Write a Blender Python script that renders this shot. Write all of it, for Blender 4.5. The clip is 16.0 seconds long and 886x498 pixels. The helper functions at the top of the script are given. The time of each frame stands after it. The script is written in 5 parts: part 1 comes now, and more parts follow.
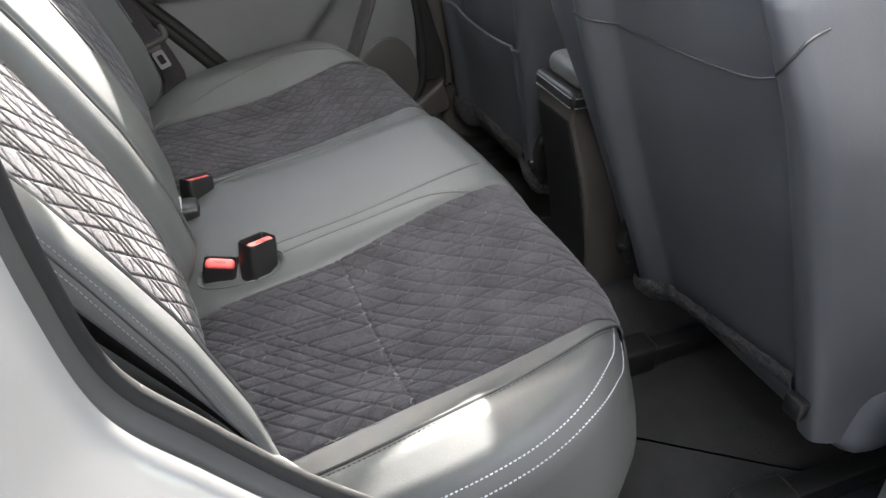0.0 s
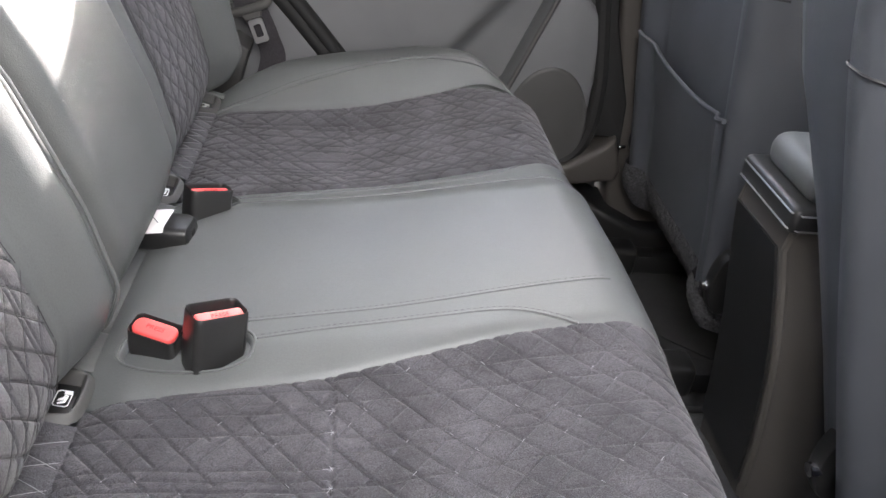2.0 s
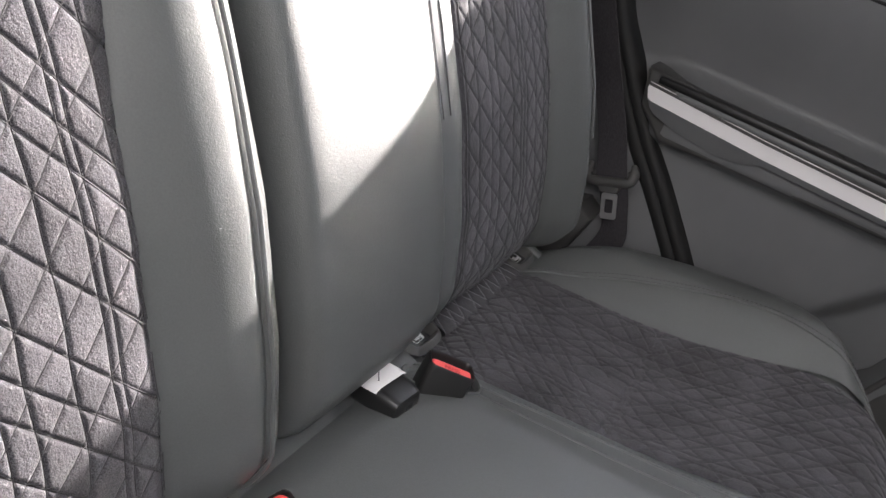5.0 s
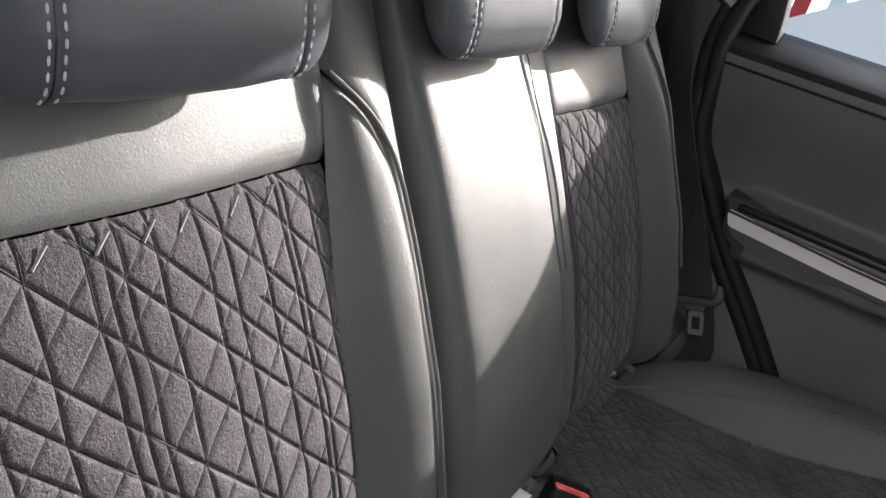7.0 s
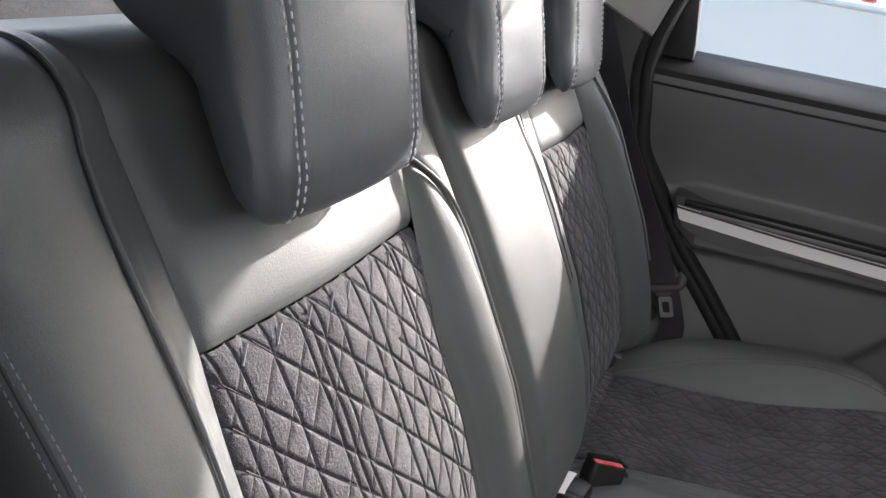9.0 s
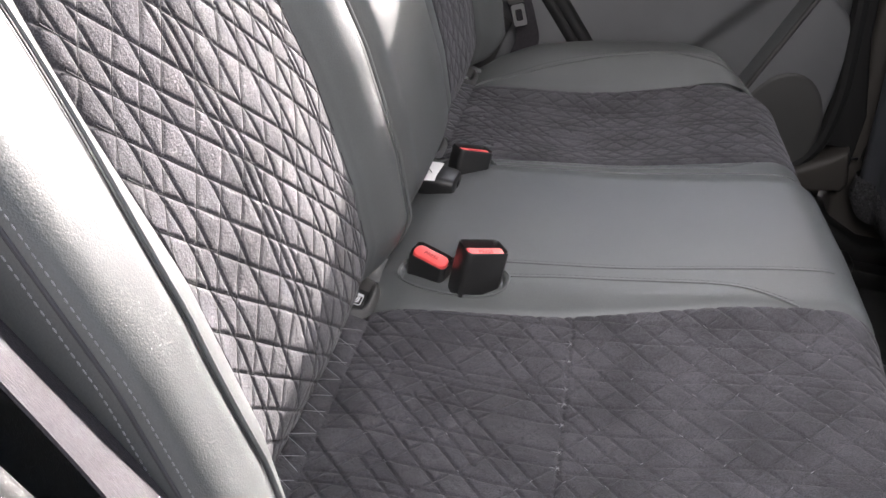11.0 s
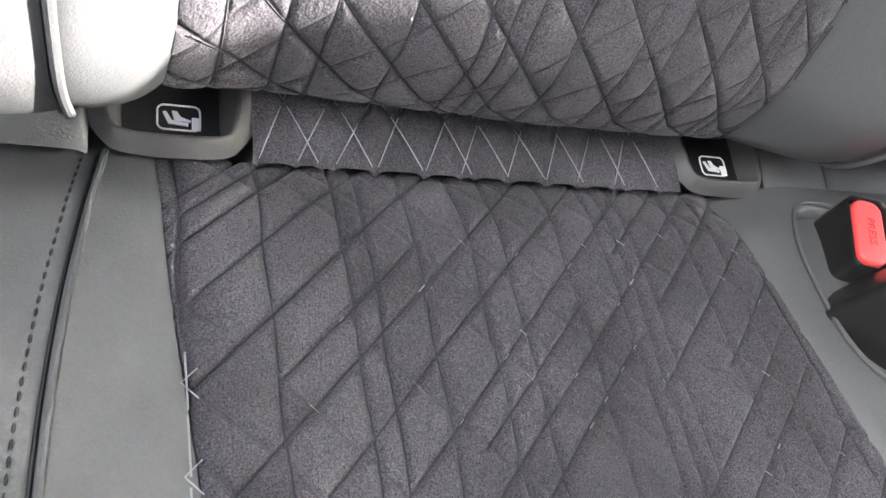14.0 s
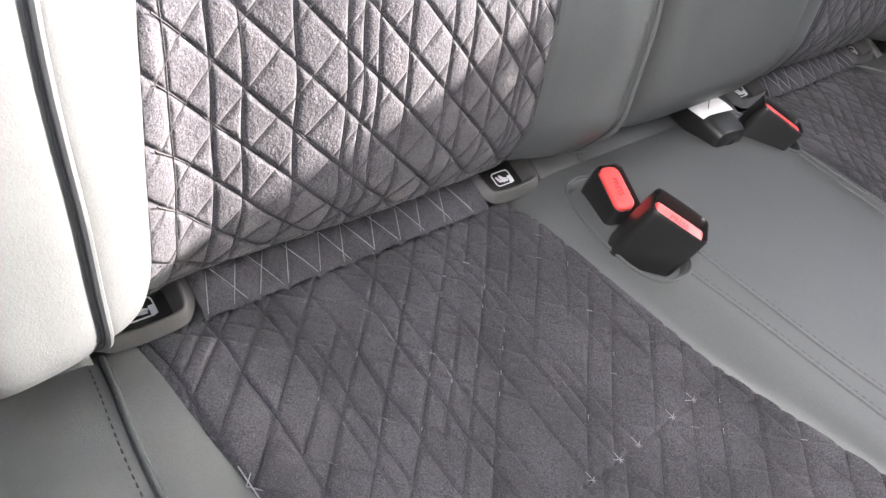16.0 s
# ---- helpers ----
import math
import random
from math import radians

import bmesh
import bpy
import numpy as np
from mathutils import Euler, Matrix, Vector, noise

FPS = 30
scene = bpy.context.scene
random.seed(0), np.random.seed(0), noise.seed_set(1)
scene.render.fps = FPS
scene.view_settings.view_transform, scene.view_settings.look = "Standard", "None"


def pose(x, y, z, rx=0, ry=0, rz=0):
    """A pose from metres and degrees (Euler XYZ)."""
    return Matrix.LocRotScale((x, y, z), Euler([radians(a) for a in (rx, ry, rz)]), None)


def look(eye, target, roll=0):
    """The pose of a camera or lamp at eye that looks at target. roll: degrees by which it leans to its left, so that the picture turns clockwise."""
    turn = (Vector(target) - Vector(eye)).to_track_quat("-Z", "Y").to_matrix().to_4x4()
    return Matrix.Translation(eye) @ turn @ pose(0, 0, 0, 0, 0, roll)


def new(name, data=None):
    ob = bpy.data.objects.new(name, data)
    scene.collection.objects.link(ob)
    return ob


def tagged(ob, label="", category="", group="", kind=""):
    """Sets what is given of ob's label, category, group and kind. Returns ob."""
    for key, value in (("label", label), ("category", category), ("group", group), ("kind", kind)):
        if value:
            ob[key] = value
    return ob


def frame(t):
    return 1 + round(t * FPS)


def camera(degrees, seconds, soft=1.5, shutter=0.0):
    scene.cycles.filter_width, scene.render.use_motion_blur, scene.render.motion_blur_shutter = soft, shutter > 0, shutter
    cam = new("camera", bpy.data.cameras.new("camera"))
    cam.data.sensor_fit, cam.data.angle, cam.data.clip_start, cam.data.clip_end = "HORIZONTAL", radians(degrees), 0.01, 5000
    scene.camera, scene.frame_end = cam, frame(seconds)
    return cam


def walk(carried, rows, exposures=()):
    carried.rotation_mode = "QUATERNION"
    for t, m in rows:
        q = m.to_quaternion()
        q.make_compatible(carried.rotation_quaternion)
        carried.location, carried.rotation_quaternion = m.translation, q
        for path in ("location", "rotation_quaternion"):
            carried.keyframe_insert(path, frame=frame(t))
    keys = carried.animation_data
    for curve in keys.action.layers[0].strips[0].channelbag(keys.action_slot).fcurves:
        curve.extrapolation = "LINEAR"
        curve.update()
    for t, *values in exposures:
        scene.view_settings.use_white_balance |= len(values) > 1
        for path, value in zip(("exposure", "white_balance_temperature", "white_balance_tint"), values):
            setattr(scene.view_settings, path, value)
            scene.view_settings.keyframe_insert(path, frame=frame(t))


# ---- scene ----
cam = camera(58.4, 16.0)
PATH = [
    (0, (0.02, -1.087, 1.017), (0.639, 0.447, -0.106), -0.2),
    (0.5, (0.102, -0.957, 0.932), (0.741, 0.561, -0.203), 2.4),
    (1, (0.178, -0.878, 0.885), (0.681, 0.672, -0.275), 3.9),
    (1.5, (0.197, -0.826, 0.876), (0.548, 0.796, -0.24), 5.7),
    (2, (0.241, -0.693, 0.836), (0.469, 0.989, -0.223), 7.4),
    (2.5, (0.269, -0.58, 0.81), (0.354, 1.122, -0.237), 10.0),
    (3, (0.281, -0.514, 0.81), (0.247, 1.189, -0.238), 13.1),
    (3.5, (0.283, -0.465, 0.808), (0.126, 1.244, -0.219), 16.8),
    (4, (0.28, -0.445, 0.809), (-0.028, 1.255, -0.199), 19.7),
    (4.2, (0.272, -0.456, 0.817), (-0.122, 1.233, -0.179), 20.5),
    (6.3, (0.225, -0.518, 0.916), (-0.511, 1.078, -0.037), 17.5),
    (6.5, (0.222, -0.536, 0.925), (-0.528, 1.064, -0.01), 16.7),
    (7, (0.189, -0.597, 0.956), (-0.598, 1.029, 0.098), 16.2),
    (7.4, (0.166, -0.636, 0.968), (-0.646, 1.016, 0.187), 15.6),
    (8, (0.157, -0.691, 0.999), (-0.704, 0.972, 0.299), 13.6),
    (8.2, (0.145, -0.711, 1.003), (-0.718, 0.958, 0.322), 12.4),
    (10.3, (0.119, -0.84, 0.962), (-0.097, 0.845, -0.095), 7.3),
    (10.5, (0.138, -0.842, 0.946), (-0.081, 0.822, -0.142), 7.0),
    (11, (0.175, -0.82, 0.874), (-0.04, 0.811, -0.264), 7.3),
    (11.5, (0.2, -0.795, 0.814), (-0.157, 0.755, -0.399), 14.3),
    (12, (0.227, -0.742, 0.767), (-0.375, 0.62, -0.568), 24.2),
    (12.5, (0.266, -0.637, 0.729), (-0.502, 0.546, -0.689), 26.1),
    (13, (0.274, -0.563, 0.681), (-0.589, 0.458, -0.807), 29.2),
    (13.5, (0.263, -0.522, 0.648), (-0.646, 0.383, -0.887), 33.5),
    (14, (0.242, -0.511, 0.627), (-0.695, 0.293, -0.946), 35.8),
    (14.5, (0.24, -0.512, 0.629), (-0.702, 0.255, -0.96), 34.7),
    (15, (0.241, -0.535, 0.651), (-0.687, 0.234, -0.946), 34.0),
    (15.5, (0.249, -0.576, 0.704), (-0.635, 0.293, -0.867), 32.4),
    (16, (0.256, -0.609, 0.756), (-0.474, 0.564, -0.69), 26.9),
]
EXPOSURES = [(0, 3.0, 6850, 12), (0.5, 3.22, 6800, 12), (1.0, 3.6, 6800, 13), (1.6, 3.72, 6800, 15), (2.5, 3.45, 6800, 16), (3.5, 3.15, 6800, 16), (4.2, 3.02, 6800, 17), (6.5, 1.8, 6850, 15), (7.5, 1.75, 6800, 15), (8.2, 1.75, 6750, 15), (10.3, 2.85, 6800, 17), (11, 2.8, 6750, 18), (11.5, 2.75, 6700, 19), (12, 2.35, 6650, 18), (12.5, 2.45, 6650, 18), (13, 2.9, 6700, 18), (14.5, 3.45, 6700, 16), (15.3, 3.15, 6750, 17), (16, 3.32, 6800, 17)]
walk(cam, [(t, look(eye, target, roll)) for t, eye, target, roll in PATH], EXPOSURES)

# ---- world, sun and exposure ----
world = bpy.data.worlds.new("daylight")
scene.world = world
world.use_nodes = True
wn = world.node_tree.nodes
sky = wn.new("ShaderNodeTexSky")
sky.sky_type = "NISHITA"
sky.sun_disc = False
sky.dust_density = 1.2
SUN = Vector((0.29, 1.0, 0.372)).normalized()
sky.sun_elevation = math.asin(SUN.z)
sky.sun_rotation = math.atan2(SUN.x, SUN.y)
world.node_tree.links.new(sky.outputs["Color"], wn["Background"].inputs["Color"])
wn["Background"].inputs["Strength"].default_value = 0.15
sun_data = bpy.data.lights.new("sun", "SUN")
sun_data.energy, sun_data.angle, sun_data.color = 3.7, radians(0.6), (1.0, 0.98, 0.95)
sun = new("sun", sun_data)
sun.matrix_world = look(SUN * 6, (0, 0, 0))


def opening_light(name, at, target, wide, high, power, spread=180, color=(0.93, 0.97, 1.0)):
    """An added area lamp at an opening of the car, standing in for sky light."""
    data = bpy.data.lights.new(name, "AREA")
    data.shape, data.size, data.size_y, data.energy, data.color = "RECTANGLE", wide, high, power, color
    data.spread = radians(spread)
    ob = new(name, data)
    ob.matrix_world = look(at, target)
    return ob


# added fill lamps; the doorway one is narrowed to miss the near headrest
opening_light("doorway_fill", (0.36, -0.72, 1.18), (0.46, 0.0, 0.36), 0.50, 0.20, 0.54, 95)
opening_light("far_window_fill", (0.33, 0.745, 1.17), (0.18, -0.30, 0.45), 0.58, 0.12, 0.35)
opening_light("windscreen_fill", (1.62, 0.22, 1.14), (0.3, 0.0, 0.40), 0.80, 0.30, 0.75)

# ---- helpers for meshes ----
SEAT = Matrix.Translation((0, 0, 0.33)) @ Euler((0, radians(-7.5), 0)).to_matrix().to_4x4()
IDENT = Matrix.Identity(4)
MW = {}


def thing(name, at=(0, 0, 0), label="", category="", group="", kind="", m=None):
    """An empty at the base of a thing."""
    ob = new(name)
    ob.empty_display_size = 0.05
    MW[ob] = m if m is not None else Matrix.Translation(at)
    ob.matrix_world = MW[ob]
    tagged(ob, label, category, group, kind)
    return ob


def to_mesh(name, shape, smooth=True):
    """A mesh from (points, faces) or a bmesh."""
    me = bpy.data.meshes.new(name)
    if isinstance(shape, bmesh.types.BMesh):
        shape.normal_update()
        shape.to_mesh(me)
        shape.free()
    else:
        v, f = shape
        me.from_pydata([tuple(p) for p in v], [], [tuple(int(i) for i in q) for q in f])
    me.polygons.foreach_set("use_smooth", [smooth] * len(me.polygons))
    me.update()
    return me


def part(name, shape, material, parent=None, label="", frm=IDENT, smooth=True, sharp=35):
    """One mesh object under a thing or a part; the shape is given in the frame frm."""
    me = to_mesh(name, shape, smooth)
    base = MW[parent] if parent is not None else IDENT
    me.transform(base.inverted() @ frm)
    if smooth and sharp:
        me.set_sharp_from_angle(angle=radians(sharp))
    me.materials.append(material)
    ob = new(name, me)
    MW[ob] = base
    if parent is not None:
        ob.parent = parent
    if label:
        ob["label"] = label
    return ob


def setting(name, shape, material, label, category, frm=IDENT, smooth=True, sharp=35):
    ob = part(name, shape, material, None, "", frm, smooth, sharp)
    return tagged(ob, label, category, kind="structure")


def grid(p):
    """Faces over an array (n, m, 3) of points."""
    n, m = p.shape[:2]
    i = np.arange(n * m).reshape(n, m)
    f = np.stack([i[:-1, :-1], i[1:, :-1], i[1:, 1:], i[:-1, 1:]], -1).reshape(-1, 4)
    return p.reshape(-1, 3), f


def join(*shapes):
    vs, fs, k = [], [], 0
    for v, f in shapes:
        vs.extend([tuple(p) for p in v])
        fs.extend([tuple(int(i) + k for i in q) for q in f])
        k += len(v)
    return vs, fs


def spline(pts, n=48):
    """A smooth curve through points."""
    p = np.array(pts, float)
    q = np.vstack([2 * p[0] - p[1], p, 2 * p[-1] - p[-2]])
    out = []
    t = np.linspace(0, len(p) - 1 - 1e-9, n)
    for s in t:
        i = int(s)
        x = s - i
        a, b, c, d = q[i], q[i + 1], q[i + 2], q[i + 3]
        out.append(0.5 * (2 * b + (c - a) * x + (2 * a - 5 * b + 4 * c - d) * x**2 + (3 * b - a - 3 * c + d) * x**3))
    return np.array(out)


def tube(pts, r=0.002, n=8, closed=False, flat=1.0):
    p = np.array(pts, float)
    k = len(p)
    t = np.roll(p, -1, 0) - np.roll(p, 1, 0) if closed else np.gradient(p, axis=0)
    t /= np.linalg.norm(t, axis=1, keepdims=True) + 1e-12
    up = np.array([0.0, 0.0, 1.0]) if abs(t[0, 2]) < 0.9 else np.array([1.0, 0, 0])
    vs = []
    x = np.cross(up, t[0])
    for i in range(k):
        x = x - t[i] * (x @ t[i])
        x /= np.linalg.norm(x) + 1e-12
        y = np.cross(t[i], x)
        rr = r[i] if hasattr(r, "__len__") else r
        for a in range(n):
            g = 2 * math.pi * a / n
            vs.append(p[i] + rr * (math.cos(g) * x + flat * math.sin(g) * y))
    fs = []
    for i in range(k if closed else k - 1):
        for a in range(n):
            j = (i + 1) % k
            fs.append((i * n + a, i * n + (a + 1) % n, j * n + (a + 1) % n, j * n + a))
    if not closed:
        fs.append(tuple(range(n))[::-1])
        fs.append(tuple((k - 1) * n + a for a in range(n)))
    return vs, fs


def box(lo, hi, bevel=0.004, seg=2):
    """A box with rounded edges."""
    lo, hi = Vector(lo), Vector(hi)
    bm = bmesh.new()
    bmesh.ops.create_cube(bm, size=1.0, matrix=Matrix.Translation((lo + hi) / 2) @ Matrix.Diagonal((*(hi - lo), 1)))
    if bevel:
        bmesh.ops.bevel(bm, geom=bm.edges[:], offset=bevel, segments=seg, profile=0.5, affect="EDGES")
    return bm


def prism(outline, axis, a, b, bevel=0.0, seg=2):
    """A flat outline of (p, q) points pushed along an axis from a to b. The outline lies in the other two axes, in order."""
    def at(p, h):
        q = list(p)
        q.insert(axis, h)
        return q
    bm = bmesh.new()
    lo = [bm.verts.new(at(p, a)) for p in outline]
    hi = [bm.verts.new(at(p, b)) for p in outline]
    n = len(outline)
    bm.faces.new(lo)
    bm.faces.new(hi[::-1])
    for i in range(n):
        bm.faces.new((lo[i], hi[i], hi[(i + 1) % n], lo[(i + 1) % n]))
    bmesh.ops.recalc_face_normals(bm, faces=bm.faces[:])
    if bevel:
        rim = [e for e in bm.edges if len({v.co[axis] for v in e.verts}) == 1]
        bmesh.ops.bevel(bm, geom=rim, offset=bevel, segments=seg, profile=0.5, affect="EDGES")
    return bm


def loft(rings, cap=True):
    """Skin over rings of equal length."""
    n = len(rings[0])
    vs = [tuple(p) for r in rings for p in r]
    fs = [(i * n + a, i * n + (a + 1) % n, (i + 1) * n + (a + 1) % n, (i + 1) * n + a) for i in range(len(rings) - 1) for a in range(n)]
    if cap:
        fs.append(tuple(range(n))[::-1])
        fs.append(tuple((len(rings) - 1) * n + a for a in range(n)))
    return vs, fs


def soft(x, a, b):
    x = np.clip((np.asarray(x, float) - a) / (b - a), 0, 1)
    return x * x * (3 - 2 * x)


def dashes(pts, step=0.009, fill=0.62, r=0.0009, lift=0.0):
    """Stitches of thread along a curve, as one shape."""
    p = np.array(pts, float)
    d = np.concatenate([[0], np.cumsum(np.linalg.norm(np.diff(p, axis=0), axis=1))])
    out = []
    s = 0.0
    while s + step * fill < d[-1]:
        q = [np.array([np.interp(s + step * fill * k, d, p[:, i]) for i in range(3)]) for k in (0, 0.2, 0.5, 0.8, 1)]
        out.append(tube(q, [r * 0.35, r * 0.9, r, r * 0.9, r * 0.35], 6))
        s += step
    return join(*out)


# ---- materials ----
def material(name, color, rough=0.5, metal=0.0, **more):
    m = bpy.data.materials.new(name)
    m.use_nodes = True
    b = m.node_tree.nodes["Principled BSDF"]
    b.inputs["Base Color"].default_value = (*color, 1)
    b.inputs["Roughness"].default_value = rough
    b.inputs["Metallic"].default_value = metal
    for key, value in more.items():
        b.inputs[key].default_value = value
    return m


def surface(name, color, rough=0.5, metal=0.0, grain=(), blotch=0.15, blotch_scale=9.0, rough_var=0.08, stretch=(1, 1, 1), cells=(), fleck=None, **more):
    """A material with fine relief and broad variation. grain: rows of (scale, distance) of noise; cells: the same of leather-like cells."""
    m = material(name, color, rough, metal, **more)
    t = m.node_tree
    b = t.nodes["Principled BSDF"]
    co = t.nodes.new("ShaderNodeTexCoord")
    mp = t.nodes.new("ShaderNodeMapping")
    mp.inputs["Scale"].default_value = stretch
    t.links.new(co.outputs["Object"], mp.inputs["Vector"])
    big = t.nodes.new("ShaderNodeTexNoise")
    big.inputs["Scale"].default_value = blotch_scale
    big.inputs["Detail"].default_value = 5
    t.links.new(co.outputs["Object"], big.inputs["Vector"])
    ramp = t.nodes.new("ShaderNodeValToRGB")
    lo, hi = [c * (1 - blotch) for c in color], [min(1, c * (1 + blotch)) for c in color]
    ramp.color_ramp.elements[0].position, ramp.color_ramp.elements[1].position = 0.3, 0.7
    ramp.color_ramp.elements[0].color, ramp.color_ramp.elements[1].color = (*lo, 1), (*hi, 1)
    t.links.new(big.outputs["Fac"], ramp.inputs["Fac"])
    last = ramp.outputs["Color"]
    if fleck:
        fine = t.nodes.new("ShaderNodeTexNoise")
        fine.inputs["Scale"].default_value = fleck[0]
        fine.inputs["Detail"].default_value = 2
        t.links.new(mp.outputs["Vector"], fine.inputs["Vector"])
        fr = t.nodes.new("ShaderNodeMapRange")
        fr.inputs["From Min"].default_value, fr.inputs["From Max"].default_value = 0.3, 0.7
        fr.inputs["To Min"].default_value, fr.inputs["To Max"].default_value = 1 - fleck[1], 1 + fleck[1]
        t.links.new(fine.outputs["Fac"], fr.inputs["Value"])
        mul = t.nodes.new("ShaderNodeVectorMath")
        mul.operation = "SCALE"
        t.links.new(last, mul.inputs[0])
        t.links.new(fr.outputs["Result"], mul.inputs["Scale"])
        last = mul.outputs["Vector"]
    rr = t.nodes.new("ShaderNodeMapRange")
    rr.inputs["To Min"].default_value, rr.inputs["To Max"].default_value = rough - rough_var, rough + rough_var
    t.links.new(big.outputs["Fac"], rr.inputs["Value"])
    t.links.new(rr.outputs["Result"], b.inputs["Roughness"])
    normal = None
    for kind, rows in (("ShaderNodeTexNoise", grain), ("ShaderNodeTexVoronoi", cells)):
        for scale, dist in rows:
            tex = t.nodes.new(kind)
            tex.inputs["Scale"].default_value = scale
            if kind == "ShaderNodeTexNoise":
                tex.inputs["Detail"].default_value = 3
                out = tex.outputs["Fac"]
            else:
                out = tex.outputs["Distance"]
            t.links.new(mp.outputs["Vector"], tex.inputs["Vector"])
            bump = t.nodes.new("ShaderNodeBump")
            bump.inputs["Distance"].default_value = dist
            bump.inputs["Strength"].default_value = 1.0
            t.links.new(out, bump.inputs["Height"])
            if normal is not None:
                t.links.new(normal, bump.inputs["Normal"])
            normal = bump.outputs["Normal"]
    if normal is not None:
        t.links.new(normal, b.inputs["Normal"])
    t.links.new(last, b.inputs["Base Color"])
    return m


LEATHER = surface("leather", (0.085, 0.089, 0.088), 0.47, grain=((420, 0.00006), (150, 0.00008)), cells=((1050, 0.00009), (560, 0.00005)), blotch=0.07, fleck=(700, 0.06))
SUEDE = surface("suede", (0.055, 0.053, 0.058), 0.92, grain=((900, 0.0005), (420, 0.0006), (160, 0.0004)), blotch=0.30, blotch_scale=16, fleck=(1300, 0.70), **{"Sheen Weight": 0.12, "Sheen Roughness": 0.45, "Specular IOR Level": 0.2})
PLASTIC = surface("plastic", (0.065, 0.064, 0.062), 0.55, cells=((900, 0.0001),), blotch=0.06)
# darker, bluer leather of the front seats, also used to shade the rear headrests
DARKLEATHER = surface("dark_leather", (0.070, 0.075, 0.085), 0.36, grain=((420, 0.00008), (150, 0.00010)), cells=((1050, 0.00011),), blotch=0.08)
TRIM = surface("trim_plastic", (0.140, 0.143, 0.146), 0.5, cells=((600, 0.00015),), blotch=0.08)
PILLAR = surface("pillar_plastic", (0.062, 0.056, 0.050), 0.55, cells=((600, 0.00015),), blotch=0.1)
CONSOLE = surface("console_plastic", (0.058, 0.053, 0.048), 0.5, cells=((600, 0.00015),), blotch=0.08)
BLACK = surface("black_plastic", (0.012, 0.012, 0.012), 0.42, grain=((500, 0.0001),), blotch=0.1)
BUCKLE = surface("buckle_plastic", (0.016, 0.016, 0.016), 0.28, grain=((500, 0.00006),), blotch=0.1)
RUBBER = surface("rubber", (0.010, 0.010, 0.010), 0.7, grain=((300, 0.0002),))
CARPET = surface("carpet", (0.025, 0.025, 0.026), 0.95, grain=((900, 0.002), (140, 0.002)), blotch=0.3, blotch_scale=30)
FELT = surface("felt", (0.055, 0.055, 0.058), 0.95, grain=((500, 0.003), (120, 0.004)), blotch=0.4, blotch_scale=70, fleck=(260, 0.6))
WEBBING = surface("webbing", (0.050, 0.047, 0.051), 0.75, grain=((900, 0.0004),), blotch=0.1, fleck=(800, 0.20), stretch=(1, 1, 0.3), **{"Specular IOR Level": 0.1})
THREAD = surface("thread", (0.55, 0.55, 0.58), 0.7, grain=((900, 0.0003),))
DARKTHREAD = surface("dark_thread", (0.05, 0.05, 0.055), 0.7, grain=((900, 0.0003),))
# dark tone of the quilting lines, for the shade in their furrows
FURROWDARK = surface("furrow_dark", (0.030, 0.029, 0.031), 0.8, grain=((900, 0.0002),))
# dark tone for thread, and for the shade put into seam gaps
THREADSHADE = surface("thread_and_shade", (0.020, 0.020, 0.022), 0.45, grain=((900, 0.0002),))
PALETHREAD = surface("pale_thread", (0.22, 0.22, 0.23), 0.45, grain=((900, 0.0003),))
SILVER = surface("silver_trim", (0.80, 0.78, 0.78), 0.32, 0.2, grain=((60, 0.0001),), blotch=0.04)
CHROME = surface("chrome", (0.75, 0.75, 0.76), 0.12, 1.0, grain=((40, 0.0001),), blotch=0.03)
TONGUE = surface("bright_steel", (0.62, 0.62, 0.62), 0.28, 0.8, grain=((300, 0.0001),), blotch=0.05)
PALEPLASTIC = surface("pale_plastic", (0.17, 0.167, 0.158), 0.45, cells=((900, 0.0001),), blotch=0.06)
STEEL = surface("steel", (0.55, 0.55, 0.56), 0.3, 1.0, grain=((300, 0.0001),), blotch=0.06)
RED = surface("red_plastic", (0.78, 0.085, 0.08), 0.30, grain=((400, 0.0001),), blotch=0.06)
REDDARK = surface("red_marking", (0.42, 0.02, 0.02), 0.5)
PAPER = surface("paper", (0.80, 0.78, 0.77), 0.7, grain=((200, 0.0004),), blotch=0.04)
INK = surface("ink", (0.55, 0.12, 0.13), 0.6)
BLACKINK = surface("black_ink", (0.05, 0.05, 0.06), 0.6)
WHITEPRINT = surface("white_print", (0.78, 0.78, 0.78), 0.5)
JAMB = surface("jamb_rubber", (0.085, 0.083, 0.078), 0.55, grain=((200, 0.0002),), blotch=0.12)
PAINT = surface("silver_paint", (0.50, 0.49, 0.465), 0.3, 0.2, grain=((900, 0.0001),), blotch=0.03, **{"Coat Weight": 0.6})
HEADLINER = surface("headliner", (0.52, 0.51, 0.50), 0.9, grain=((600, 0.0006),), blotch=0.06)
ASPHALT = surface("asphalt", (0.055, 0.054, 0.052), 0.9, grain=((90, 0.004), (400, 0.002)), blotch=0.3, blotch_scale=2)
GLASS = material("glass", (0.9, 0.93, 0.92), 0.02, **{"Transmission Weight": 1.0, "IOR": 1.05})
# pale base colour stands in for sky reflected in the parked cars' windows
PALEGLASS = material("sky_pale_glass", (0.84, 0.78, 0.70), 0.5, **{"Specular IOR Level": 0.1})

WHITEPAINT = surface("white_paint", (0.80, 0.79, 0.78), 0.25, grain=((30, 0.0001),), blotch=0.03, **{"Coat Weight": 0.5})
TYRE = surface("tyre", (0.02, 0.02, 0.02), 0.8, grain=((200, 0.001),))
